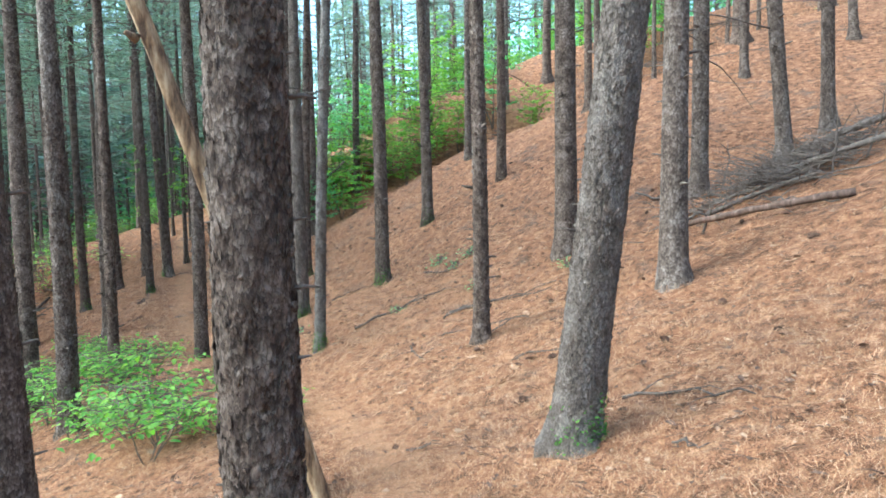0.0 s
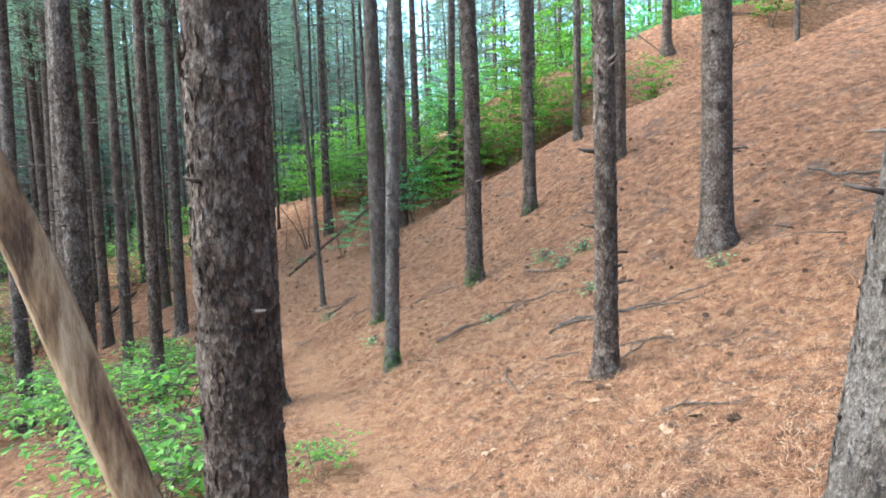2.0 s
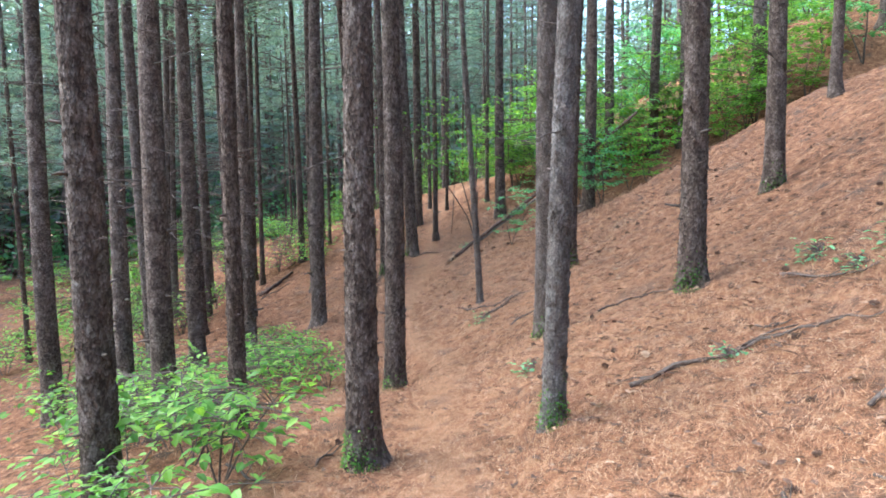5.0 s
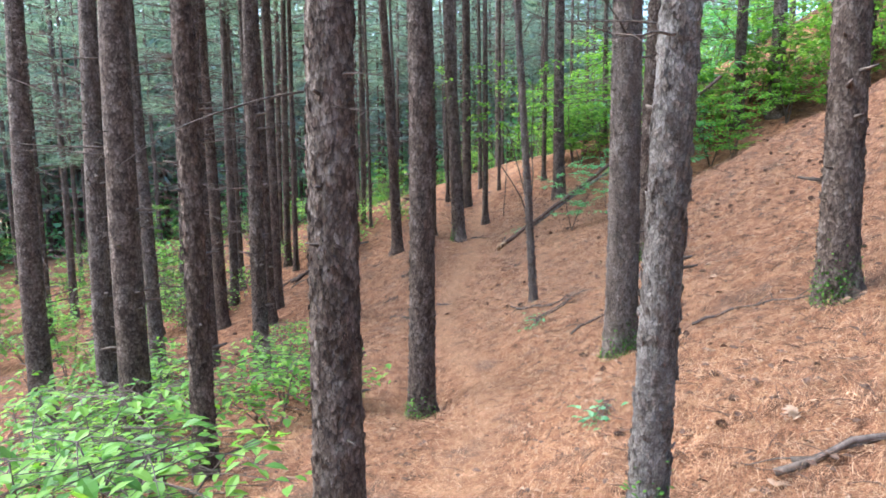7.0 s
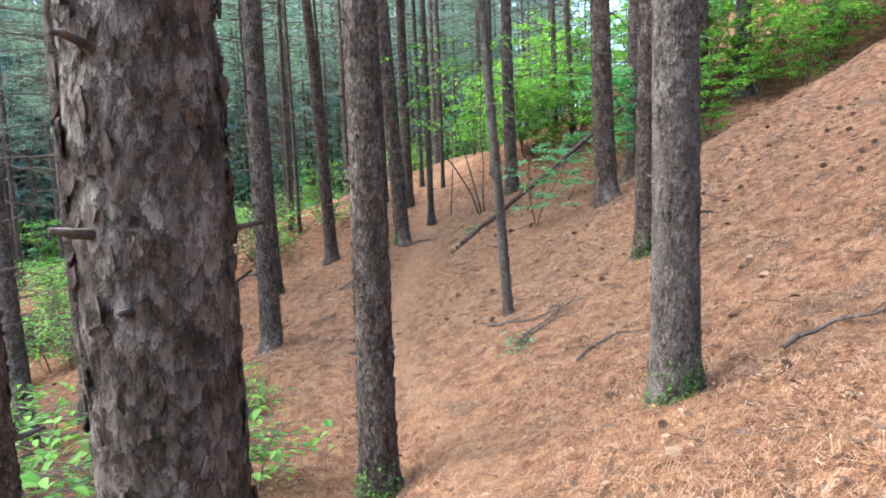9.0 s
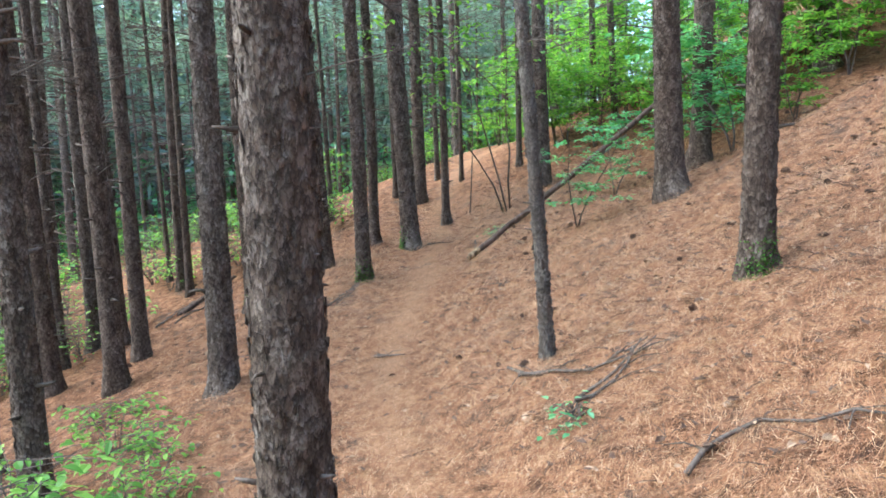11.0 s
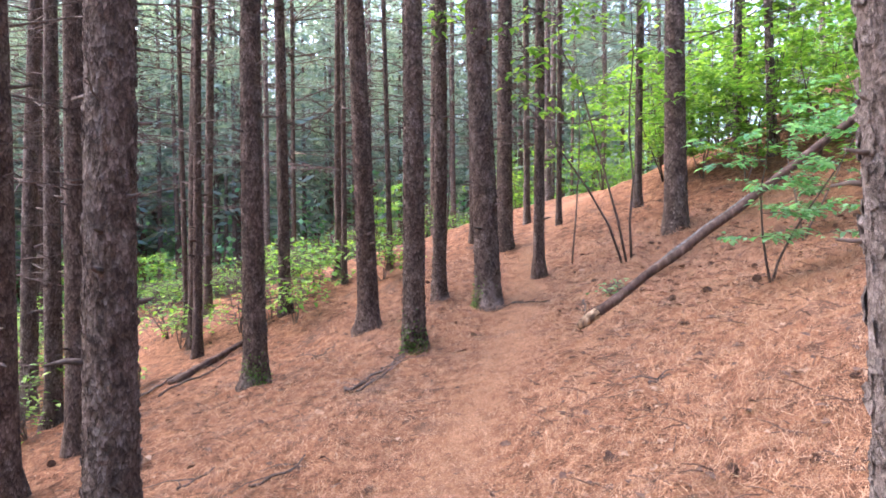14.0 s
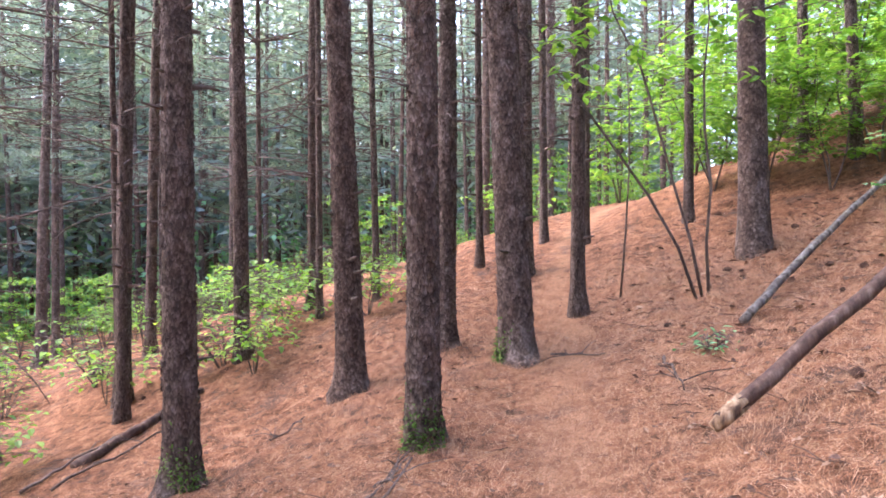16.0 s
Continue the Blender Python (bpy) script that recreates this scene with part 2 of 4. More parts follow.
D_RISE = np.array([-8.5, -5.5, -3.1, -1.45, -0.65, -0.13, -0.06, 0.06, 0.31, 0.56, 1.18, 2.25, 3.9, 6.2, 10.5, 14])
FINE_S = np.arange(-20, 60, 0.1)
FINE_D = np.arange(-70, 80, 0.05)


def smoothed(v, n):
    k = np.hanning(n * 2 + 1)
    return np.convolve(np.pad(v, n, mode="edge"), k / k.sum(), mode="valid")


RISE_S = smoothed(np.interp(FINE_S, S_KNOT, S_RISE), 15)
RISE_D = smoothed(np.interp(FINE_D, D_KNOT, D_RISE), 8)


def trail_place(x, y):
    """How far along the trail, and how far to its right, the places lie."""
    x, y = np.atleast_1d(np.asarray(x, float)), np.atleast_1d(np.asarray(y, float))
    s_all, d_all = np.zeros(len(x)), np.zeros(len(x))
    for k in range(0, len(x), 20000):
        dx, dy = x[k:k + 20000, None] - TRAIL[:, 0], y[k:k + 20000, None] - TRAIL[:, 1]
        dist = np.hypot(dx, dy)
        near = dist.min(1, keepdims=True)
        w = np.exp(-(dist - near) / (0.04 + 0.12 * near))
        w /= w.sum(1, keepdims=True)
        s_all[k:k + 20000] = (w * (ALONG + dx * TANG[:, 0] + dy * TANG[:, 1])).sum(1)
        d_all[k:k + 20000] = (w * (dx * TANG[:, 1] - dy * TANG[:, 0])).sum(1)
    return s_all, d_all


def lie(s, d):
    """The height of the slope at a place given along and across the trail."""
    across = np.interp(d, FINE_D, RISE_D)
    dip = 0.28 * np.exp(-((s - 13.9) / 0.9) ** 2) * np.clip((-d - 0.1) / 0.5, 0, 1) * np.exp(-np.clip(-d - 0.7, 0, 9) / 0.7)
    return np.interp(s, FINE_S, RISE_S) - dip + np.where(d > 0, across * np.interp(s, STEEP_S, STEEP), across)


def height(x, y):
    return lie(*trail_place(x, y))


R = random.Random(11)


def relief(x, y, d):
    """Humps and pits of the needle mat, worn smooth on the trail."""
    wear = min(1.0, max(0.12, (abs(d + 0.05) - 0.25) / 0.5))
    p = Vector((x, y, 0.3))
    return wear * (0.05 * noise.noise(p * 1.3) + 0.035 * noise.noise(p * 3.7) + 0.036 * noise.noise(p * 8.0) + 0.03 * abs(noise.noise(p * 17.0)) - 0.03 * max(0.0, noise.noise(p * 4.6 + Vector((7, 3, 1))) - 0.35))


def spaced(lo, a, b, hi, fine):
    near = np.arange(a, b, fine)
    grow = lambda far, n: np.abs(far) * (np.linspace(0, 1, n + 1)[1:] ** 2.2)
    return np.concatenate([(a - grow(a - lo, 34))[::-1], near, near[-1] + grow(hi - near[-1], 34)])


gx, gy = spaced(-130, -13, 5.5, 130, 0.075), spaced(-90, -1.5, 26, 190, 0.085)
GX, GY = np.meshgrid(gx, gy)
s_all, d_all = trail_place(GX.ravel(), GY.ravel())
gz = lie(s_all, d_all)
gz += np.array([relief(x, y, d) for x, y, d in zip(GX.ravel(), GY.ravel(), d_all)])
nx, ny = len(gx), len(gy)
idx = np.arange(nx * ny).reshape(ny, nx)
quads = np.stack([idx[:-1, :-1], idx[:-1, 1:], idx[1:, 1:], idx[1:, :-1]], -1).reshape(-1)
ground_mesh = mesh_arrays("ground", np.stack([GX.ravel(), GY.ravel(), gz], 1), quads, 4, LITTER)
ground_mesh.polygons.foreach_set("use_smooth", [True] * len(ground_mesh.polygons))
worn = ground_mesh.attributes.new("worn", "FLOAT", "POINT")
worn.data.foreach_set("value", np.clip(0.78 - np.abs(d_all + 0.03) / 0.42, 0, 0.62).astype(np.float32))
ground = tagged(new("ground", ground_mesh), "hillside floor of orange-brown fallen pine needles with a worn trail", "ground", kind="structure")


def on_ground(x, y):
    """The height of the floor at a place, with its humps."""
    s, d = trail_place(x, y)
    return float(lie(s, d)[0] + relief(x, y, float(d[0])))


# ---- pines ----
def trunk_mesh(r, tall, sides, step, seed, plates):
    """A tapered trunk with a flared foot, a slight bow and, on near trees, raised bark plates."""
    rng = random.Random(seed)
    ph = [rng.uniform(0, 6.28) for _ in range(4)]
    lobes = [(rng.uniform(0, 6.28), rng.uniform(0.15, 0.5)) for _ in range(4)]
    hs = [-0.35, -0.2, -0.1]
    h = 0.0
    while h < tall:
        hs.append(h)
        h += step * (1 if h < 3.6 else 3 if h < 5 else 12)
    v, f = [], []
    off = Vector((seed * 1.37, seed * 0.71, 0))
    for h in hs:
        hh = max(h, 0)
        base = r * (1.06 - 0.05 * hh) if hh < 12 else r * 0.46
        bow = Vector((0.03 * math.sin(hh * 0.5 + ph[0]) - 0.03 * math.sin(ph[0]), 0.03 * math.sin(hh * 0.45 + ph[1]) - 0.03 * math.sin(ph[1]), 0))
        for k in range(sides):
            w = 2 * math.pi * k / sides
            flare = 0.25 * math.exp(-hh / 0.22) + sum(a * max(0, math.cos(w - c)) ** 4 for c, a in lobes) * math.exp(-hh / 0.12)
            rr = base * (1 + flare) * (1 + 0.03 * math.sin(2 * w + ph[2] + hh * 0.7))
            if plates and h < 5:
                q = Vector((math.cos(w) * r, math.sin(w) * r, h * 0.5)) * 38 + off
                q = q + Vector((noise.noise(q * 0.7), noise.noise(q * 0.7 + off), noise.noise(q * 0.6 - off))) * 1.3
                spot = noise.voronoi(q)[1][0]
                o = q - spot
                t1 = math.sin(spot.x * 12.9 + spot.z * 78.2) * 0.7
                rr += plates * (-0.25 * o.z + 0.9 * t1 * (o.x * -math.sin(w) + o.y * math.cos(w))) + plates * 0.9 * noise.noise(q * 1.9) - plates * 0.9 * max(0.0, 0.25 - abs(noise.noise(q * 0.9 + off))) + plates * 0.7 * noise.noise(q * 0.4)
            elif not plates:
                rr += 0.04 * r * noise.noise(Vector((math.cos(w) * 3, math.sin(w) * 3, h * 3)) + off)
            v.append(Vector((math.cos(w) * rr, math.sin(w) * rr, h)) + bow)
    for i in range(len(hs) - 1):
        for k in range(sides):
            f.append((i * sides + k, i * sides + (k + 1) % sides, (i + 1) * sides + (k + 1) % sides, (i + 1) * sides + k))
    f.append(tuple((len(hs) - 1) * sides + k for k in range(sides)))
    return v, f


def flakes_mesh(r, seed, count, mat):
    """Loose plates of bark that stand off a near trunk."""
    rng = random.Random(seed)
    sh = Shape()
    same = random.Random(seed)
    ph = [same.uniform(0, 6.28) for _ in range(2)]
    for _ in range(count):
        w, h = rng.uniform(0, 6.28), rng.uniform(0.05, 4.2)
        rr = r * (1.06 - 0.05 * h) * (1 + 0.25 * math.exp(-h / 0.22)) + 0.003
        o = Vector((math.cos(w), math.sin(w), 0))
        t = Vector((-math.sin(w), math.cos(w), 0))
        a, b = rng.uniform(0.008, 0.022), rng.uniform(0.012, 0.034)
        lift, n = rng.uniform(0.003, 0.010), len(sh.v)
        p = o * rr + Vector((0.03 * math.sin(h * 0.5 + ph[0]) - 0.03 * math.sin(ph[0]), 0.03 * math.sin(h * 0.45 + ph[1]) - 0.03 * math.sin(ph[1]), h))
        side = rng.choice((-1, 1))
        ring = []
        for j in range(6):
            q = 1.047 * j + rng.uniform(-0.4, 0.4)
            k = rng.uniform(0.6, 1.2)
            u, z = math.cos(q) * a * k, math.sin(q) * b * k
            ring.append(p + t * u + Vector((0, 0, z)) + o * (lift * max(0, side * u / a + 0.4 * z / b)))
        sh.v += ring + [c - o * 0.004 for c in ring]
        sh.f.append(tuple(n + j for j in range(6)))
        for j in range(6):
            sh.f.append((n + j, n + 6 + j, n + 6 + (j + 1) % 6, n + (j + 1) % 6))
    return sh.mesh("loose_bark", mat, False)


def dead_branch_mesh(seed):
    """A bare dead limb that points along +x, with a few side twigs."""
    rng = random.Random(seed)
    sh = Shape()
    ln = rng.uniform(0.9, 2.0)
    pts, z, y, n = [], 0.0, 0.0, 9
    dz, dy = rng.uniform(-0.1, 0.16), rng.uniform(-0.2, 0.2)
    for i in range(n):
        x = ln * i / (n - 1)
        pts.append(Vector((x, y, z)))
        dz += rng.uniform(-0.13, 0.12)
        dy += rng.uniform(-0.16, 0.16)
        z += dz * ln / n
        y += dy * ln / n
    rad = [0.013 * (1 - 0.75 * i / (n - 1)) for i in range(n)]
    sh.tube(pts, rad, 5)
    for _ in range(rng.randint(4, 9)):
        i = rng.randint(2, n - 2)
        d = Vector((rng.uniform(0.3, 1), rng.choice((-1, 1)) * rng.uniform(0.4, 1), rng.uniform(-0.4, 0.4))).normalized()
        q = rng.uniform(0.15, 0.5)
        sh.tube([pts[i], pts[i] + d * q * 0.5 + Vector((0, 0, 0.02)), pts[i] + d * q + Vector((0, 0, rng.uniform(-0.08, 0.05)))], [0.005, 0.0035, 0.0018], 4)
    return sh.mesh("dead_branch", TWIG)


def stub_mesh(seed):
    rng = random.Random(seed)
    sh = Shape()
    ln = rng.uniform(0.05, 0.16)
    sh.tube([(-0.02, 0, 0), (ln * 0.5, 0, 0.01), (ln, rng.uniform(-0.02, 0.02), rng.uniform(0, 0.03))], [0.012, 0.009, 0.005], 6, 0.2, rng)
    return sh.mesh("branch_stub", TWIG)


def crown_mesh(seed, k=6, low=4.6):
    """Live pine boughs: whorls of limbs with sprays of long needles."""
    rng = np.random.default_rng(seed)
    limbs, tips, dirs = Shape(), [], []
    h = low + rng.uniform(0, 0.6)
    while h < 14.5:
        reach = 2.0 * min(1.0, (h - low + 1.2) / 2.5) * (1.0 if h < 10 else max(0.15, (15 - h) / 5))
        for _ in range(int(rng.integers(4, 7))):
            w, ln = rng.uniform(0, 6.283), reach * rng.uniform(0.6, 1.1)
            rise = rng.uniform(-0.15, 0.25)
            o = np.array([math.cos(w), math.sin(w), rise])
            p0 = np.array([0, 0, h])
            limbs.tube([p0, p0 + o * ln * 0.5, p0 + o * ln + np.array([0, 0, 0.08])], [0.014, 0.01, 0.004], 4, cap=False)
            for t in np.linspace(0.35, 1.0, 9):
                for _ in range(2):
                    side = np.array([-o[1], o[0], 0]) * rng.uniform(-0.55, 0.55) * (1.15 - t * 0.6)
                    tips.append(p0 + o * ln * t + side + np.array([0, 0, rng.uniform(-0.05, 0.12)]))
                    dirs.append(o + side * 1.5)
        h += rng.uniform(0.5, 0.75)
    tips, dirs = np.array(tips), np.array(dirs)
    P = np.repeat(tips, k, 0)
    D = np.repeat(dirs / np.linalg.norm(dirs, axis=1)[:, None], k, 0) + rng.normal(0, 0.55, (len(P), 3))
    D /= np.linalg.norm(D, axis=1)[:, None]
    L = rng.uniform(0.10, 0.22, (len(P), 1))
    side = np.cross(D, rng.normal(0, 1, (len(P), 3)))
    side *= 0.009 / np.linalg.norm(side, axis=1)[:, None]
    verts = np.stack([P + side, P - side, P + D * L], 1).reshape(-1, 3)
    return mesh_arrays("crown", verts, np.arange(len(verts)), 3, HAZED_PINE_GREEN), limbs.mesh("crown_wood", TWIG)


BRANCHES = [dead_branch_mesh(50 + i) for i in range(10)]
STUBS = [stub_mesh(80 + i) for i in range(4)]
CROWNS = [crown_mesh(90 + i, 4, 4.2) for i in range(4)]
LIGHT_CROWNS = [crown_mesh(120 + i, 3, 6.0) for i in range(3)]
HIGH_CROWNS = [crown_mesh(96 + i, 6, 6.2) for i in range(3)]
FAR_TRUNKS = [mesh_of("trunk", *trunk_mesh(1.0 * 0.12, 15, 14, 0.3, 30 + i, 0), BARK) for i in range(5)]
PINES = []
MOSSY = []


def pine(x, y, r, lx, ly, near=None, bark=None, moss=False, flakes=0, label="", stem=15.0, branches=None):
    """A plantation pine with a bare lower trunk, dead limbs and a live crown above."""
    z = on_ground(x, y)
    PINES.append((x, y))
    seed = len(PINES) * 7 + 3
    rng = random.Random(seed)
    _, d = trail_place(x, y)
    tree = tagged(new("pine_tree"), label or ("tall brown-barked pine with bare dead lower branches" if r > 0.1 else "slender brown-barked pine with bare dead lower branches"), "tree", group="pines of the plantation")
    tree.matrix_world = Matrix.Translation((x, y, z - 0.03)) @ Vector((0, 0, 1)).rotation_difference(Vector((lx, ly, 1))).to_matrix().to_4x4() @ pose(0, 0, 0, 0, 0, 0)
    dist = float(np.min(np.hypot(TRAIL[18:108, 0] - x, TRAIL[18:108, 1] - y)))
    near = dist < 3.2 if near is None else near
    if near:
        close = dist < 2.5
        me = mesh_of("trunk", *trunk_mesh(r, 15, 128 if dist < 1.7 else 88 if close else 52, 0.012 if dist < 1.7 else 0.017 if close else 0.03, seed, min(0.0095, r * 0.07)), bark or BARK)
        child("trunk", me, tree)
        child("loose_bark", flakes_mesh(r, seed, flakes or 900, bark or BARK), tree, label="loose peeling grey-brown bark scales", kind="stuff")
    else:
        me = FAR_TRUNKS[seed % 5]
        child("trunk", me, tree, Matrix.Rotation(rng.uniform(0, 6.28), 4, "Z") @ Matrix.Diagonal((r / 0.12, r / 0.12, 1, 1)))
    count = branches if branches is not None else (4 if dist > 13 else 20 if dist > 3 else 12)
    for i in range(count):
        w, h = rng.uniform(0, 6.28), rng.uniform(1.7, 6.5) if dist > 3 else rng.uniform(2.0, 5.0)
        rr = r * (1.06 - 0.05 * h) * 0.9
        k = rng.uniform(0.2, 0.5) if dist < 3 else rng.uniform(0.4, 0.85) if dist < 6 else rng.uniform(0.6, 1.15)
        child("dead_branch", BRANCHES[rng.randrange(10)], tree, Matrix.Translation((math.cos(w) * rr, math.sin(w) * rr, h)) @ Matrix.Rotation(w, 4, "Z") @ Matrix.Rotation(rng.uniform(-0.25, 0.2), 4, "Y") @ Matrix.Scale(k, 4))
    for i in range(14 if dist < 7 else 4 if dist < 13 else 0):
        w, h = rng.uniform(0, 6.28), rng.uniform(0.7, 3.6)
        rr = r * (1.06 - 0.05 * h) * 0.95
        child("branch_stub", STUBS[rng.randrange(4)], tree, Matrix.Translation((math.cos(w) * rr, math.sin(w) * rr, h)) @ Matrix.Rotation(w, 4, "Z") @ Matrix.Scale(rng.uniform(0.5, 0.9) if dist < 1.5 else rng.uniform(0.8, 1.7), 4))
    green, limbs = CROWNS[seed % 4] if dist > 8 else LIGHT_CROWNS[seed % 3] if y > 14 else HIGH_CROWNS[seed % 3]
    turn = Matrix.Rotation(rng.uniform(0, 6.28), 4, "Z") @ Matrix.Diagonal((1, 1, rng.uniform(0.95, 1.12), 1))
    crown = child("crown", green, tree, turn, "blue-green pine needle boughs", "stuff")
    child("crown_wood", limbs, crown)
    if moss:
        sh = Shape()
        w0 = math.atan2(-2.5 - y, 1.5 - x) + rng.uniform(-0.6, 0.6)
        for _ in range(420):
            w, h = w0 + rng.gauss(0, 0.7), abs(rng.gauss(0, 0.14)) - 0.03
            rr = r * 1.06 * (1 + 0.32 * math.exp(-max(h, 0) / 0.2)) + 0.004
            p = Vector((math.cos(w) * rr, math.sin(w) * rr, h))
            o = Vector((math.cos(w), math.sin(w), 0.5))
            sh.leaf(p, o + Vector((rng.uniform(-1, 1), rng.uniform(-1, 1), rng.uniform(-1, 1))), Vector((0, 0, 1)), rng.uniform(0.015, 0.04), rng.uniform(0.01, 0.022))
        child("moss", sh.mesh("moss", MOSS), tree, label="green moss at the trunk's foot", kind="stuff")
    return tree


pine(-0.667, 2.27, 0.132, 0.009, 0.002, flakes=1600)
pine(-1.19, 4.51, 0.132, 0.005, 0.002, flakes=1600)
pine(-3.33, 9.56, 0.112, 0.007, -0.009, moss=True)
pine(-4.81, 12.68, 0.122, 0.004, 0.012, moss=True)
pine(-2.03, 10.0, 0.076, 0.063, -0.068, moss=True, bark=BARK_GREY)
pine(-2.90, 12.77, 0.120, 0.021, 0.003, moss=True, bark=BARK_GREY)
pine(-1.36, 12.67, 0.123, -0.005, -0.000, moss=True)
pine(-0.61, 15.45, 0.120, -0.005, -0.000, moss=True)
pine(0.27, 7.73, 0.083, -0.001, 0.000)
pine(-4.87, 15.7, 0.045, -0.024, -0.04, bark=BARK_GREY)
pine(-8.84, 20.97, 0.140, -0.020, -0.011, moss=True)
pine(-8.66, 21.96, 0.065, 0.005, 0.007)
pine(-4.52, 19.42, 0.151, -0.005, -0.003)
pine(-7.23, 23.10, 0.135, 0.007, 0.003)
pine(-8.57, 19.06, 0.094, -0.003, -0.000, moss=True)
pine(-10.01, 20.19, 0.110, -0.030, -0.024)
pine(-10.19, 18.63, 0.109, 0.003, 0.001, moss=True)
pine(-8.16, 15.86, 0.126, 0.012, -0.001)
pine(-3.51, 16.12, 0.101, 0.034, 0.001, moss=True)
pine(0.695, 4.14, 0.138, 0.105, -0.035, bark=BARK_GREY, near=True, flakes=1800, moss=True, branches=3, label="leaning grey-barked pine with scaly bark and a mossy foot")
pine(2.26, 7.21, 0.136, 0.026, 0.000)
pine(3.70, 10.55, 0.120, 0.013, 0.000)
pine(1.67, 10.42, 0.171, 0.006, 0.000)
pine(7.55, 18.63, 0.178, -0.012, -0.000)
pine(4.77, 10.08, 0.106, -0.083, -0.001)
pine(5.79, 10.89, 0.096, -0.010, -0.000)
pine(9.43, 16.68, 0.099, -0.056, -0.001)
pine(-3.29, 4.81, 0.176, 0.006, 0.000)
pine(-5.11, 8.76, 0.126, 0.016, 0.000)
pine(-7.20, 11.31, 0.143, 0.013, 0.000)
pine(-5.38, 10.54, 0.080, 0.010, 0.000)
pine(-3.48, 24.80, 0.132, 0.016, 0.000)
pine(1.06, 15.62, 0.101, 0.006, 0.000)
pine(0.42, 20.32, 0.099, 0.016, 0.000)
pine(2.13, 27.99, 0.124, 0.012, 0.000)
pine(3.91, 28.94, 0.174, 0.012, 0.000)
pine(6.32, 30.62, 0.147, -0.004, -0.000)
pine(-11.13, 12.62, 0.157, 0.009, 0.004)
pine(-9.88, 14.55, 0.142, -0.003, -0.001)
pine(-10.27, 16.31, 0.116, -0.006, -0.003)
pine(-13.66, 15.62, 0.111, -0.015, -0.007)
pine(-11.89, 14.57, 0.109, 0.023, 0.011)
pine(-14.02, 19.28, 0.083, -0.004, -0.002)
pine(-12.57, 21.35, 0.088, -0.004, -0.002)
pine(-9.80, 23.19, 0.123, 0.007, 0.003)
pine(-4.35, 21.00, 0.128, 0.017, 0.008)
pine(-0.94, 26.23, 0.183, -0.007, -0.003)
pine(-13.62, 20.52, 0.087, 0.022, 0.010)
pine(-14.76, 18.70, 0.104, 0.033, 0.015)
pine(-8.75, 12.05, 0.116, 0.014, 0.007)
pine(-10.39, 14.01, 0.110, -0.009, -0.004)
pine(-11.66, 16.45, 0.120, -0.009, -0.004)
pine(-16.80, 19.78, 0.065, 0.036, 0.018)
pine(-8.13, 13.92, 0.098, 0.009, 0.004)
pine(-10.94, 17.25, 0.102, 0.003, 0.001)
pine(-13.56, 17.28, 0.088, 0.041, 0.018)
pine(-13.10, 18.17, 0.093, 0.015, 0.006)
pine(-12.93, 20.05, 0.063, 0.012, 0.005)
pine(-4.49, 24.11, 0.126, -0.006, -0.003)
pine(-2.70, 24.75, 0.155, 0.009, 0.004)
pine(-15.40, 22.18, 0.078, 0.020, 0.009)
pine(-12.67, 17.33, 0.073, -0.005, -0.003)
pine(-12.23, 18.00, 0.083, -0.005, -0.003)
pine(-9.64, 21.12, 0.080, 0.008, 0.005)
pine(-13.14, 23.23, 0.066, 0.005, 0.003)
pine(-8.11, 24.35, 0.057, 0.011, 0.007)
pine(-9.41, 24.35, 0.045, 0.011, 0.007)
pine(-6.34, 25.16, 0.065, -0.022, -0.013)
pine(-6.95, 25.84, 0.065, 0.003, 0.002)
pine(-14.51, 21.07, 0.044, -0.014, -0.008)
pine(-10.15, 24.70, 0.056, 0.005, 0.003)
pine(-10.56, 23.55, 0.048, 0.000, 0.000)
pine(-11.71, 22.85, 0.044, -0.014, -0.008)
pine(-12.46, 22.59, 0.045, 0.000, 0.000)
pine(-14.61, 23.61, 0.041, 0.000, 0.000)


def clear(x, y, gap, spots):
    return all((x - a) ** 2 + (y - b) ** 2 > gap * gap for a, b in spots)


# the plantation goes on behind and to the sides
rows = random.Random(5)
for _ in range(7000):
    if len(PINES) > 390:
        break
    x, y = rows.uniform(-45, 22), rows.uniform(-14, 58)
    s, d = trail_place(x, y)
    s, d = float(s[0]), float(d[0])
    seen_core = 0 < s < 27 and -8.5 < d < 9
    if seen_core or abs(d) < 2.2 or not clear(x, y, 2.0 if d < 0 else 2.5, PINES):
        continue
    if d > 3 and s > 24 and rows.random() < 0.5:
        continue
    pine(x, y, rows.uniform(0.06, 0.125), rows.gauss(0, 0.012), rows.gauss(0, 0.012), near=False)


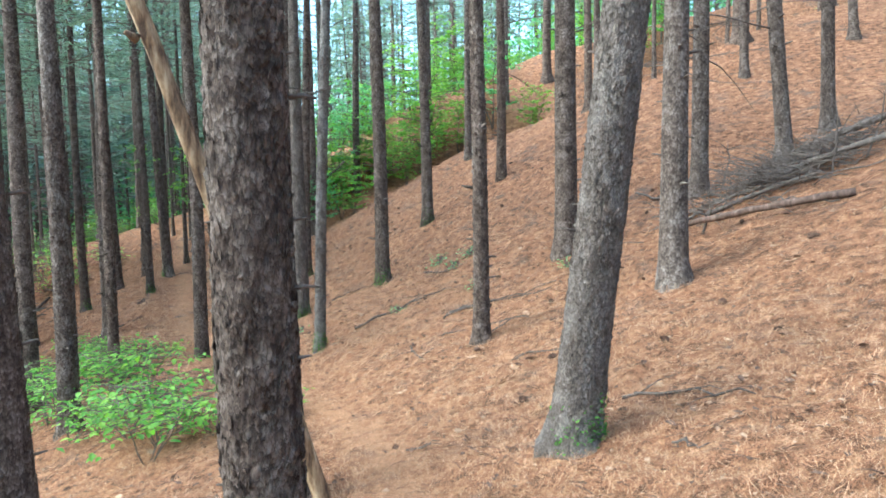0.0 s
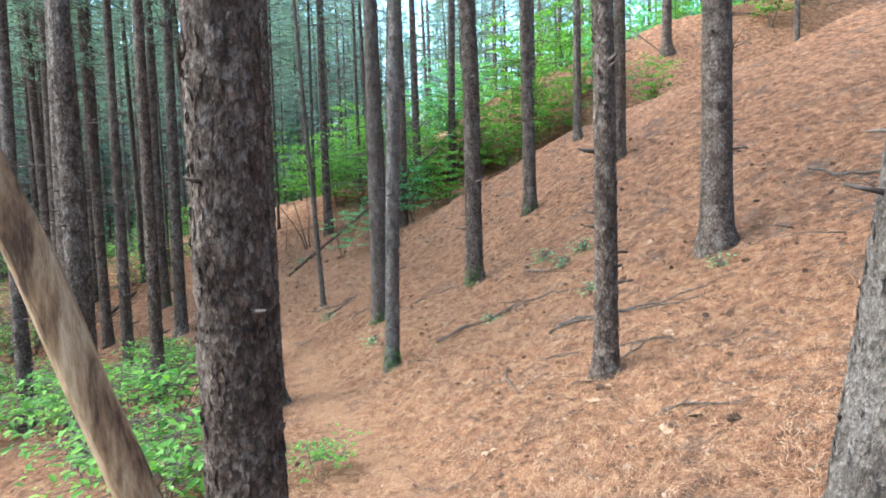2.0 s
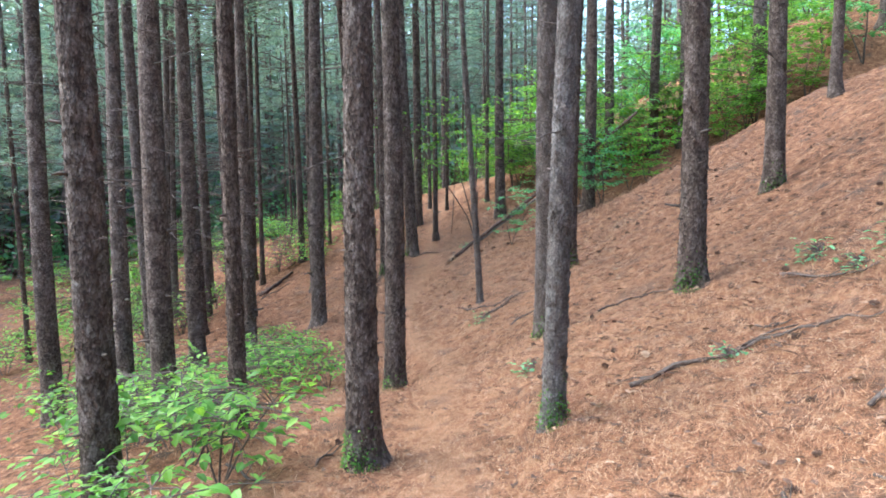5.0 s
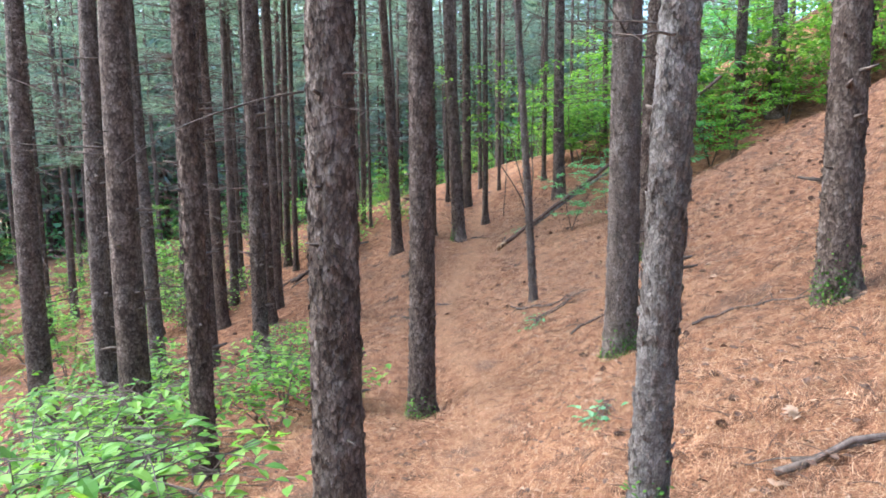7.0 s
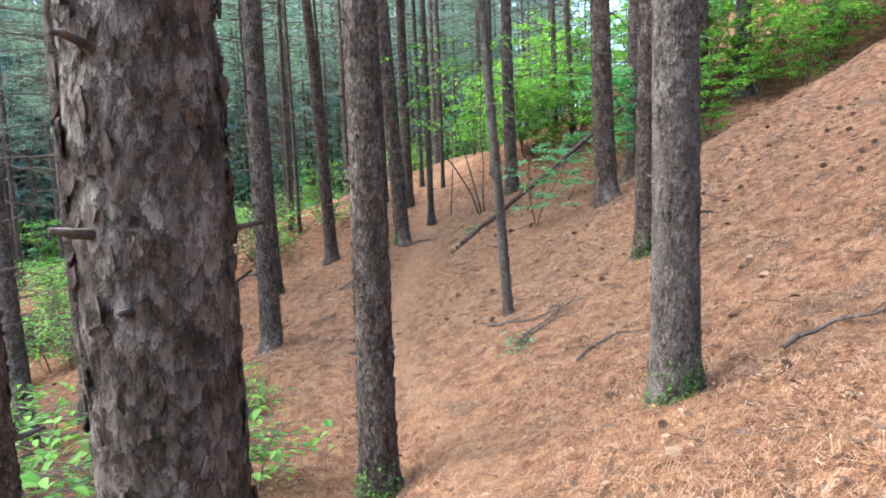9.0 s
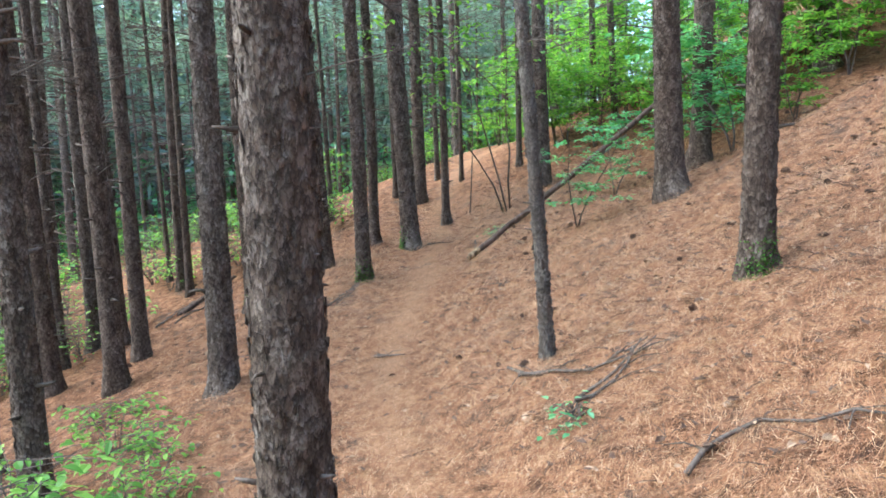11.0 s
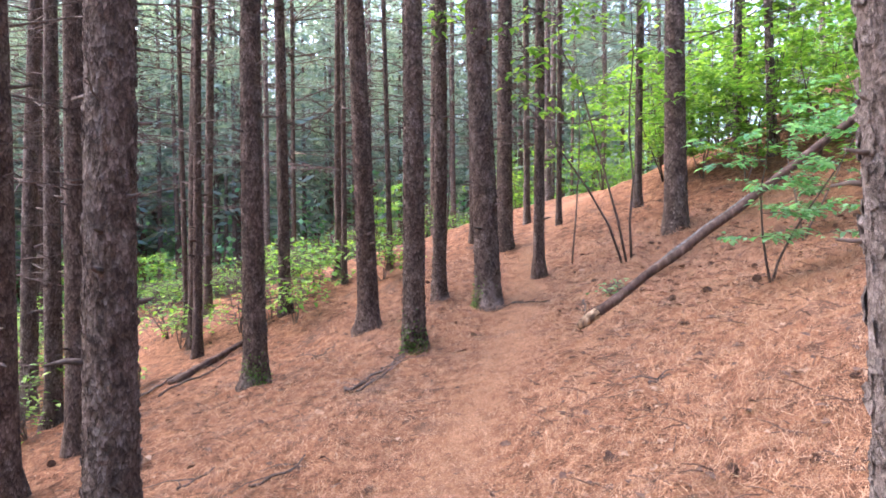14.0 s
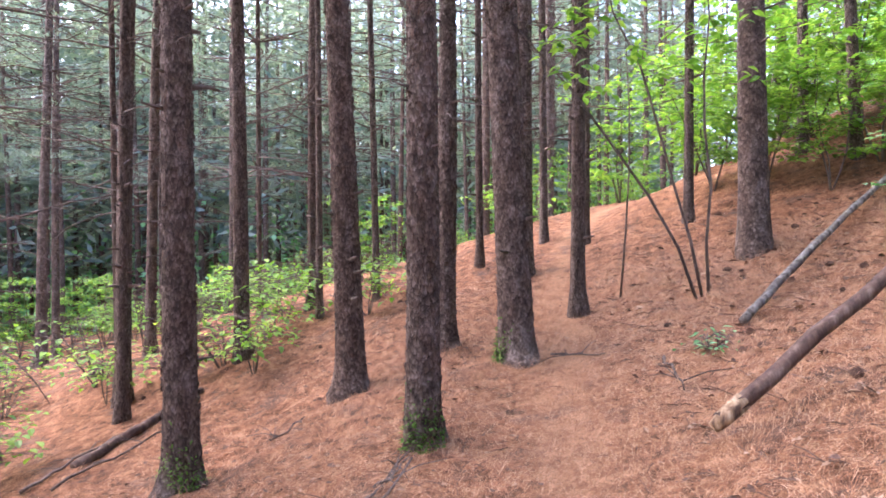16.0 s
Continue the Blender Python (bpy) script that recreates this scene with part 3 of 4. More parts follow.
# ---- undergrowth ----
def shrub_meshes(seed, tall, spread, stems, leaves, size, cool=False, layered=True):
    rng = random.Random(seed)
    wood, green = Shape(), Shape()
    for _ in range(stems):
        w = rng.uniform(0, 6.28)
        lean = rng.uniform(0.15, 0.6) * spread / tall
        pts = [Vector((0, 0, -0.08))]
        dx = Vector((math.cos(w) * lean, math.sin(w) * lean, 1))
        n = 7
        for i in range(n):
            dx = dx + Vector((rng.gauss(0, 0.12), rng.gauss(0, 0.12), 0))
            pts.append(pts[-1] + dx.normalized() * tall / n * rng.uniform(0.8, 1.1))
        wood.tube(pts, [0.004 + 0.006 * tall * (1 - i / n) for i in range(n + 1)], 5)
        for i in range(4 if layered else 2, n + 1):
            for _ in range(4 if layered else 3):
                w2 = rng.uniform(0, 6.28)
                o = Vector((math.cos(w2), math.sin(w2), rng.uniform(-0.1, 0.1) if layered else rng.uniform(-0.05, 0.3)))
                ln = spread * rng.uniform(0.25, 0.75)
                e = pts[i] + o * ln
                wood.tube([pts[i], pts[i] + o * ln * 0.5 + Vector((0, 0, 0.03)), e], [0.0045, 0.003, 0.0015], 4, cap=False)
                for k in range(max(1, leaves // (stems * n * 3))):
                    t = rng.uniform(0.25, 1.05)
                    q = pts[i] + o * ln * t + Vector((rng.gauss(0, 0.05), rng.gauss(0, 0.05), rng.gauss(0, 0.03)))
                    a = rng.uniform(0, 6.28)
                    dd = Vector((math.cos(a), math.sin(a), rng.uniform(-0.35, 0.05))) + o * 0.6
                    up = Vector((rng.gauss(0, 0.16), rng.gauss(0, 0.16), 1))
                    ls = size * rng.uniform(0.6, 1.25)
                    green.leaf(q, dd, up, ls, ls * rng.uniform(0.45, 0.62))
    return wood.mesh("stem", TWIG), green.mesh("foliage", LEAF_COOL if cool else LEAF, False)


LOW = [shrub_meshes(200 + i, 0.85, 1.05, 4, 360, 0.105) for i in range(4)]
SAPLING = [shrub_meshes(220 + i, 2.4, 1.3, 3, 1150, 0.135, layered=False) for i in range(4)]
SAPLING_COOL = [shrub_meshes(230 + i, 3.2, 1.5, 2, 1000, 0.15, True, False) for i in range(3)]
BRUSH = [shrub_meshes(250 + i, 0.9, 0.85, 5, 110, 0.085, layered=False) for i in range(4)]
SEEDLING = [shrub_meshes(240 + i, 0.18, 0.16, 2, 110, 0.055, True, False) for i in range(3)]


def shrub(pool, x, y, size, label, category="shrub", group="undergrowth", name="shrub"):
    ob = tagged(new(name), label, category, group=group)
    k = int(abs(x * 7.3 + y * 3.1) * 10) % len(pool)
    ob.matrix_world = Matrix.Translation((x, y, on_ground(x, y) - 0.01)) @ Matrix.Rotation(x * 5.1 + y, 4, "Z") @ Matrix.Scale(size, 4)
    child("twig", pool[k][0], ob, kind="stuff")
    child("foliage", pool[k][1], ob, kind="stuff")
    return ob


LOW_LABEL = "low bush with thin stems and bright green leaves"
for x, y, k in ((-3.3, 7.3, 1.0), (-3.9, 7.9, 0.9), (-2.6, 7.0, 0.7), (-4.4, 9.2, 1.1), (-5.2, 9.7, 1.0), (-4.9, 8.4, 0.9)):
    shrub(LOW, x, y, k, LOW_LABEL)
for x, y, k in ((-6.4, 10.6, 1.15), (-7.3, 10.9, 1.1), (-7.9, 11.8, 1.0), (-8.5, 12.8, 1.1), (-7.3, 13.3, 0.9), (-9.6, 13.3, 1.1), (-12.4, 14.4, 1.1), (-5.9, 9.6, 1.1), (-6.0, 11.9, 1.0), (-6.6, 12.7, 0.95), (-5.6, 12.4, 0.7), (-8.9, 11.3, 1.15), (-10.4, 12.3, 1.2), (-11.2, 14.0, 1.1), (-3.1, 6.6, 0.95), (-13.5, 16.6, 1.1), (-14.6, 18.0, 1.2)):
    shrub(LOW, x, y, k, LOW_LABEL)
for x, y, k in ((-7.6, 14.4, 0.55), (-8.4, 14.8, 0.6), (-6.9, 13.8, 0.5), (-11.9, 20.9, 0.9), (-12.7, 21.9, 1.1), (-11.5, 22.4, 1.0), (-13.4, 22.9, 1.2), (-1.9, 7.1, 0.45)):
    shrub(LOW, x, y, k, LOW_LABEL)
for x, y in ((-0.02, 11.7), (0.25, 11.9), (-0.3, 12.2), (1.6, 9.9), (-2.6, 11.2), (0.3, 10.4), (-0.9, 10.6), (-4.4, 14.6), (-7.2, 20.6)):
    shrub(SEEDLING, x, y, R.uniform(0.8, 1.4), "small green seedling growing out of the needle litter", "seedling", "seedlings", "seedling")

SAP_LABEL = "leafy green sapling on the hillside under the pines"
for x, y, k in ((-3.7, 22.5, 0.75), (-4.6, 23.6, 0.9), (-2.4, 23.9, 0.9), (-1.0, 25.0, 1.0), (-5.7, 24.6, 0.8), (-6.4, 26.0, 1.0), (-7.5, 27.2, 1.0), (-8.0, 25.4, 0.8), (0.6, 27.0, 1.0), (-3.2, 21.9, 0.6), (-4.9, 22.6, 0.65), (-6.6, 24.4, 0.7), (-2.9, 24.9, 1.0), (-5.2, 26.2, 1.1), (-7.3, 25.0, 0.7), (-8.6, 27.3, 1.0), (-1.6, 23.4, 0.7)):
    shrub(SAPLING, x, y, k, SAP_LABEL, "sapling", "broadleaf saplings", "sapling")
for x, y, k in ((-5.62, 19.4, 0.47), (-5.6, 21.5, 0.5), (-4.3, 21.4, 0.7), (-3.9, 20.4, 0.65)):
    shrub(SAPLING_COOL, x, y, k, SAP_LABEL, "sapling", "broadleaf saplings", "sapling")
for x, y, k in ((-6.1, 24.9, 0.8), (-4.7, 25.0, 0.9), (-4.0, 24.3, 0.85), (-3.3, 25.6, 1.0), (-2.6, 24.6, 0.8), (-1.9, 25.9, 1.0), (-1.2, 24.6, 0.8), (-0.5, 26.2, 0.95), (0.2, 25.7, 0.8), (-8.9, 28.6, 1.0), (-10.4, 29.2, 1.0)):
    shrub(SAPLING, x, y, k, SAP_LABEL, "sapling", "broadleaf saplings", "sapling")
# brushwood down the bank beside the trail
brush = random.Random(61)
for k in range(34):
    s_i, d_i = brush.uniform(19.5, 31), brush.uniform(-9.5, -3.6)
    q = int(np.argmin(np.abs(ALONG - s_i)))
    x, y = TRAIL[q] + d_i * np.array([TANG[q][1], -TANG[q][0]])
    if s_i < 22.5 and d_i > -5.0:
        continue
    shrub(BRUSH, float(x), float(y), brush.uniform(0.7, 1.35), "twiggy brown bush with sparse green leaves", "bush", "undergrowth", "bush")
bushes = random.Random(21)
spots = []
for _ in range(2000):
    if len(spots) > 130:
        break
    x, y = bushes.uniform(-28, 10), bushes.uniform(14, 48)
    s, d = trail_place(x, y)
    s, d = float(s[0]), float(d[0])
    if d < 0 and (d > -5.0 or s < 14) and not (s > 27 and d < -1.5):
        continue
    if d > 0 and not (s > 25.0 and d > 1.5):
        continue
    if not clear(x, y, 1.3, spots):
        continue
    spots.append((x, y))
    if d > 0:
        shrub(SAPLING if bushes.random() < 0.65 else SAPLING_COOL, x, y, bushes.uniform(0.8, 1.3), "leafy green sapling on the hillside under the pines", "sapling", "broadleaf saplings", "sapling")
    else:
        if bushes.random() < 0.6:
            shrub(LOW, x, y, bushes.uniform(0.9, 1.6), LOW_LABEL)
        else:
            shrub(SAPLING, x, y, bushes.uniform(0.5, 0.9), "leafy green sapling on the hillside under the pines", "sapling", "broadleaf saplings", "sapling")


# a clump of three thin bare stems with leaves high up
clump = tagged(new("sapling"), "thin bare-stemmed sapling clump with green leaves high up", "sapling", group="broadleaf saplings")
clump.matrix_world = Matrix.Translation((-7.55, 21.95, on_ground(-7.55, 21.95)))
tops = random.Random(8)
for k, (ex, ey, ez) in enumerate(((-1.75, -0.95, 3.0), (-0.95, -0.35, 3.4), (0.0, 0.1, 3.3))):
    sh, tw, gr = Shape(), Shape(), Shape()
    pts = [Vector((0.04 * k, 0.03 * k, -0.05))] + [Vector((ex * (t ** 1.25) + 0.04 * k, ey * t, ez * t)) + Vector((tops.gauss(0, 0.03), tops.gauss(0, 0.03), 0)) for t in (0.15, 0.3, 0.45, 0.6, 0.75, 0.9, 1.0)]
    sh.tube(pts, [0.016, 0.015, 0.013, 0.012, 0.01, 0.008, 0.006, 0.004], 6)
    for i in range(4, 8):
        for _ in range(3):
            w = tops.uniform(0, 6.28)
            o = Vector((math.cos(w), math.sin(w), tops.uniform(0, 0.3))) * tops.uniform(0.3, 0.8)
            tw.tube([pts[i], pts[i] + o * 0.5, pts[i] + o], [0.004, 0.003, 0.002], 4)
            for _ in range(12):
                q = pts[i] + o * tops.uniform(0.3, 1.1) + Vector((tops.gauss(0, 0.06), tops.gauss(0, 0.06), tops.gauss(0, 0.04)))
                a = tops.uniform(0, 6.28)
                gr.leaf(q, (math.cos(a), math.sin(a), -0.3), (tops.gauss(0, 0.3), tops.gauss(0, 0.3), 1), tops.uniform(0.08, 0.14), 0.06)
    stem = child("stem", sh.mesh("stem", TWIG), clump)
    child("twig", tw.mesh("twig", TWIG), stem, kind="stuff")
    child("foliage", gr.mesh("foliage", LEAF, False), stem, kind="stuff")


# two slender saplings that hold a single spray of leaves at their tops
for x, y, tall in ((-10.25, 22.2, 3.75), (-8.35, 22.3, 3.1)):
    ob = tagged(new("sapling"), "slender sapling with one spray of bright leaves at its top", "sapling", group="broadleaf saplings")
    ob.matrix_world = Matrix.Translation((x, y, on_ground(x, y)))
    sh, gr = Shape(), Shape()
    pts = [Vector((0, 0, -0.05))] + [Vector((0.1 * math.sin(3 * t), 0.08 * t, tall * t)) for t in (0.2, 0.4, 0.6, 0.8, 1.0)]
    sh.tube(pts, [0.011, 0.01, 0.008, 0.007, 0.005, 0.003], 6)
    for _ in range(46):
        a, q = tops.uniform(0, 6.28), tops.uniform(0.05, 0.38)
        p = pts[-1] + Vector((math.cos(a) * q, math.sin(a) * q, tops.gauss(-0.05, 0.05)))
        gr.leaf(p, (math.cos(a), math.sin(a), -0.2), (tops.gauss(0, 0.15), tops.gauss(0, 0.15), 1), tops.uniform(0.09, 0.16), 0.07)
    child("stem", sh.mesh("stem", TWIG), ob)
    child("foliage", gr.mesh("foliage", LEAF, False), ob, kind="stuff")


# ---- the wood goes on beyond ----
def far_woods(seed):
    """Distant trunks and boughs that close the view between the pines."""
    rng = np.random.default_rng(seed)
    sh, green, leaf = Shape(), [], []
    spots = []
    while len(spots) < 940:
        x, y = rng.uniform(-85, 50) if len(spots) < 620 else rng.uniform(-70, -14), rng.uniform(-30, 110) if len(spots) < 620 else rng.uniform(15, 75)
        s, d = trail_place(x, y)
        if 32 < np.hypot(x + 5, y - 12) < 85:
            spots.append((x, y, float(lie(s, d)[0])))
    for x, y, z in spots:
        r, t = rng.uniform(0.09, 0.15), rng.uniform(15, 20)
        sh.tube([(x, y, z - 0.3), (x + rng.normal(0, 0.1), y, z + t * 0.5), (x + rng.normal(0, 0.2), y, z + t)], [r, r * 0.75, r * 0.3], 7, cap=False)
        left = x < -12
        n = 440 if left else 380
        h = rng.uniform(2.5, 19, n)
        w, q = rng.uniform(0, 6.28, n), rng.uniform(0.2, 2.2, n) * np.clip((20 - h) / 6, 0.2, 1)
        green.append(np.stack([x + np.cos(w) * q, y + np.sin(w) * q, z + h], 1))
        m = 90 if left else 240
        bx, by = x + rng.normal(0, 1.8, m), y + rng.normal(0, 1.8, m)
        leaf.append(np.stack([bx, by, z + np.abs(rng.normal(0, 2.2, m))], 1))
    def blades(points, length, width, mat, name):
        P = np.concatenate(points)
        D = rng.normal(0, 1, P.shape) * (1, 1, 0.45)
        D /= np.linalg.norm(D, axis=1)[:, None]
        W = np.cross(D, rng.normal(0, 1, P.shape))
        W *= width / np.linalg.norm(W, axis=1)[:, None]
        L = rng.uniform(0.5, 1.2, (len(P), 1)) * length
        v = np.stack([P - D * L * 0.5, P + W, P + D * L * 0.5, P - W], 1).reshape(-1, 3)
        return mesh_arrays(name, v, np.arange(len(v)), 4, mat)
    ob = tagged(new("far_woods"), "distant pines and green undergrowth of the same wood", "trees", kind="stuff")
    child("trunk", sh.mesh("trunk", BARK), ob, kind="stuff")
    child("bough", blades(green, 0.9, 0.085, HAZED_PINE_GREEN, "bough"), ob, kind="stuff")
    child("undergrowth", blades(leaf, 0.34, 0.11, LEAF_COOL, "undergrowth"), ob, kind="stuff")


far_woods(77)


# ---- dead wood ----
def limb(name, a, b, r0, r1, mat, label, category, bend=0.04, sides=12, rough=0.12):
    """A fallen or leaning stem between two places."""
    rng = random.Random(name + str(a))
    a, b = Vector(a), Vector(b)
    sh, n = Shape(), 18
    off = Vector((rng.uniform(-1, 1), rng.uniform(-1, 1), rng.uniform(-1, 1))) * bend
    pts = [a.lerp(b, i / n) + off * math.sin(math.pi * i / n) + Vector((rng.gauss(0, 0.004), rng.gauss(0, 0.004), rng.gauss(0, 0.004))) for i in range(n + 1)]
    sh.tube(pts, [r0 + (r1 - r0) * i / n for i in range(n + 1)], sides, rough, rng)
    return tagged(new(name, sh.mesh(name, mat)), label, category)


snag = limb("leaning_dead_stem", (-0.72, 3.77, -0.42), (-2.05, 2.9, 4.4), 0.05, 0.03, PALE, "bleached barkless dead stem leaning beside a pine", "dead tree", 0.05)
for t, w in ((0.22, 0.6), (0.36, 2.4), (0.55, 4.0), (0.7, 1.2)):
    p = Vector((-0.72, 3.77, -0.42)).lerp(Vector((-2.05, 2.9, 4.4)), t)
    o = Vector((math.cos(w), math.sin(w), 0.5)).normalized()
    sh = Shape()
    sh.tube([p + o * 0.02, p + o * 0.055, p + o * 0.085], [0.026, 0.018, 0.01], 8, 0.2, random.Random(4))
    child("knot", sh.mesh("knot", PALE), snag)
log = limb("fallen_log", (-6.88, 18.93, -0.75), (-3.6, 22.9, 2.55), 0.037, 0.033, LOGWOOD, "dark fallen log propped up the slope with a pale broken end", "log", 0.03)
sh = Shape()
sh.tube([(-6.905, 18.9, -0.775), (-6.87, 18.94, -0.74), (-6.80, 19.03, -0.67)], [0.026, 0.039, 0.0385], 12, 0.14, random.Random(6))
child("broken_end", sh.mesh("broken_end", PALE), log, label="pale broken end of the log")
limb("fallen_log", (-7.08, 21.15, -0.5), (-6.0, 24.5, 0.86), 0.034, 0.028, GREYWOOD, "thin grey fallen log lying up the slope", "log", 0.03)


def brush_pile():
    """Dark rotting stems and a mat of twigs heaped on the slope."""
    rng = random.Random(41)
    for a, b, r in (((3.9, 9.5), (5.9, 8.8), 0.05), ((4.3, 9.9), (6.4, 9.6), 0.06), ((3.3, 9.2), (4.5, 8.6), 0.03), ((4.1, 9.2), (5.6, 8.4), 0.04)):
        za, zb = on_ground(*a) + r + 0.03, on_ground(*b) + r + 0.1
        limb("rotting_log", (*a, za), (*b, zb), r, r * 0.7, TWIG, "dark rotting log heaped on the needle slope", "log", 0.08, 10, 0.2)
    limb("rotting_log", (2.75, 8.7, on_ground(2.75, 8.7) + 0.18), (4.3, 7.5, on_ground(4.3, 7.5) + 0.05), 0.035, 0.05, LOGWOOD, "thin grey dead log lying on the slope", "log", 0.04, 10, 0.15)
    sh = Shape()
    for _ in range(700):
        x, y = 4.5 + rng.gauss(0, 0.65), 9.4 + rng.gauss(0, 0.4)
        w, ln = rng.uniform(0, 6.28), rng.uniform(0.2, 0.8)
        z = on_ground(x, y)
        p = Vector((x, y, z + rng.uniform(0, 0.22)))
        e = p + Vector((math.cos(w) * ln, math.sin(w) * ln, rng.uniform(-0.1, 0.25)))
        sh.tube([p, p.lerp(e, 0.5) + Vector((0, 0, 0.03)), e], [0.007, 0.005, 0.002], 4)
    tagged(new("twig_heap", sh.mesh("twig_heap", TWIG)), "tangled heap of dark dead twigs", "twigs", kind="stuff")


brush_pile()
limb("fallen_log", (-12.24, 19.12, -1.84), (-12.36, 20.58, -1.42), 0.05, 0.035, LOGWOOD, "dark rotting log lying down the bank below the trail", "log", 0.05, 10, 0.2)


# bare stems that stand up out of the brush heap
bare = random.Random(71)
for x, y, ex, ey, ez in ((4.49, 8.86, 0.18, 0.07, 0.74), (4.74, 8.78, 0.02, 0.08, 1.01), (5.14, 8.80, 0.29, 0.09, 0.96), (3.78, 10.03, 0.18, 0.07, 0.76), (3.02, 8.48, 0.05, 0.05, 0.58)):
    ob = tagged(new("bare_sapling"), "thin dark leafless sapling standing in the brush", "sapling", group="bare saplings")
    ob.matrix_world = Matrix.Translation((x, y, on_ground(x, y) - 0.03))
    sh, tw = Shape(), Shape()
    pts = [Vector((ex * t + 0.06 * math.sin(3.1 * t) + bare.gauss(0, 0.012), ey * t + bare.gauss(0, 0.012), ez * t)) for t in (0, 0.17, 0.34, 0.5, 0.67, 0.84, 1.0)]
    sh.tube(pts, [0.016, 0.014, 0.013, 0.011, 0.009, 0.006, 0.003], 6, 0.1, bare)
    for i in (2, 3, 4, 5, 5):
        w, q = bare.uniform(0, 6.28), bare.uniform(0.12, 0.4)
        o = Vector((math.cos(w), math.sin(w), bare.uniform(0.1, 0.8))) * q
        tw.tube([pts[i], pts[i] + o * 0.5 + Vector((0, 0, 0.02)), pts[i] + o], [0.006, 0.004, 0.002], 4)
    stem = child("stem", sh.mesh("stem", TWIG), ob)
    child("twig", tw.mesh("twig", TWIG), stem)


def stick(a, b, c, rng):
    """A dead branch lying on the litter through three places, with side twigs."""
    sh = Shape()
    pts = []
    ln = math.dist(a, b) + math.dist(b, c)
    n = max(6, int(ln / 0.12))
    r0 = min(0.02, 0.008 + 0.006 * ln)
    for i in range(n + 1):
        t = i / n
        p = [(1 - t) ** 2 * u + 2 * t * (1 - t) * (2 * v - 0.5 * u - 0.5 * w) + t * t * w for u, v, w in zip(a, b, c)]
        x, y = p[0] + rng.gauss(0, 0.01), p[1] + rng.gauss(0, 0.01)
        pts.append(Vector((x, y, on_ground(x, y) + r0 * 0.8 + 0.012 + rng.uniform(0, 0.012))))
    sh.tube(pts, [r0 * (1 - 0.6 * i / n) for i in range(n + 1)], 6, 0.15, rng)
    for _ in range(int(2 + ln * 2.5)):
        i = rng.randint(1, n - 1)
        w, q = rng.uniform(0, 6.28), rng.uniform(0.08, 0.35)
        e = pts[i] + Vector((math.cos(w) * q, math.sin(w) * q, 0))
        e.z = on_ground(e.x, e.y) + rng.uniform(0.01, 0.07)
        sh.tube([pts[i], pts[i].lerp(e, 0.5) + Vector((0, 0, 0.02)), e], [0.005, 0.0035, 0.002], 4)
    return tagged(new("fallen_branch", sh.mesh("fallen_branch", TWIG)), "dark dead branch lying on the pine needles", "branch", group="fallen branches")


stick((-1.56, 10.35), (-0.70, 10.73), (0.04, 10.73), R)
stick((-2.33, 12.88), (-2.01, 13.14), (-1.51, 12.86), R)
stick((-4.42, 14.80), (-4.23, 15.00), (-4.15, 15.42), R)
stick((-3.73, 9.52), (-3.75, 9.78), (-3.73, 10.07), R)
stick((-0.76, 11.02), (-0.62, 10.99), (-0.51, 11.03), R)
stick((-0.57, 11.99), (-0.21, 11.67), (0.11, 11.53), R)
stick((-4.68, 9.59), (-4.15, 9.25), (-3.86, 9.16), R)
stick((-1.51, 10.43), (-1.04, 10.60), (-0.48, 10.94), R)
stick((-0.15, 9.52), (0.56, 9.47), (1.35, 9.25), R)
stick((-0.41, 5.10), (-0.32, 5.06), (-0.25, 5.06), R)
stick((0.55, 6.71), (0.75, 6.54), (0.95, 6.37), R)
stick((1.16, 3.70), (1.22, 3.61), (1.29, 3.52), R)
stick((1.10, 4.59), (1.46, 4.33), (1.69, 3.87), R)
stick((0.35, 8.38), (0.62, 8.26), (0.84, 8.06), R)
stick((-0.27, 8.71), (-0.11, 8.63), (0.05, 8.51), R)
stick((-0.61, 8.69), (-0.50, 8.23), (-0.40, 7.89), R)
stick((-0.19, 9.47), (0.33, 9.56), (1.22, 8.95), R)
stick((0.40, 7.94), (0.64, 8.19), (0.85, 8.11), R)
stick((-4.43, 14.86), (-4.25, 15.09), (-4.08, 15.39), R)
stick((-5.00, 15.47), (-4.59, 15.31), (-4.21, 15.20), R)
stick((-3.71, 13.86), (-3.41, 14.11), (-2.94, 13.87), R)
stick((-6.84, 16.50), (-6.71, 16.51), (-6.58, 16.51), R)
stick((-12.32, 18.70), (-12.40, 19.29), (-12.46, 20.07), R)
stick((-8.42, 16.41), (-8.41, 16.53), (-8.37, 16.66), R)
stick((-7.88, 16.50), (-7.80, 16.66), (-7.84, 16.91), R)
stick((-7.32, 15.84), (-7.30, 15.98), (-7.19, 16.06), R)
stick((-8.47, 17.96), (-8.32, 18.15), (-8.48, 18.79), R)
stick((-6.85, 16.53), (-6.67, 16.52), (-6.52, 16.51), R)
stick((-5.15, 15.58), (-4.65, 15.30), (-4.27, 15.30), R)
stick((-4.30, 15.30), (-4.20, 15.32), (-4.13, 15.43), R)
stick((-8.45, 17.97), (-8.42, 18.25), (-8.59, 18.95), R)
stick((-11.93, 18.75), (-11.90, 19.26), (-11.79, 19.76), R)
stick((-6.00, 17.64), (-5.96, 17.67), (-5.90, 17.70), R)
stick((-8.53, 20.99), (-8.28, 20.95), (-8.05, 20.94), R)
stick((-10.18, 19.40), (-10.10, 19.52), (-10.17, 19.80), R)
stick((-8.46, 18.44), (-8.49, 18.63), (-8.52, 18.84), R)
stick((-7.55, 20.63), (-7.38, 20.27), (-7.23, 19.88), R)
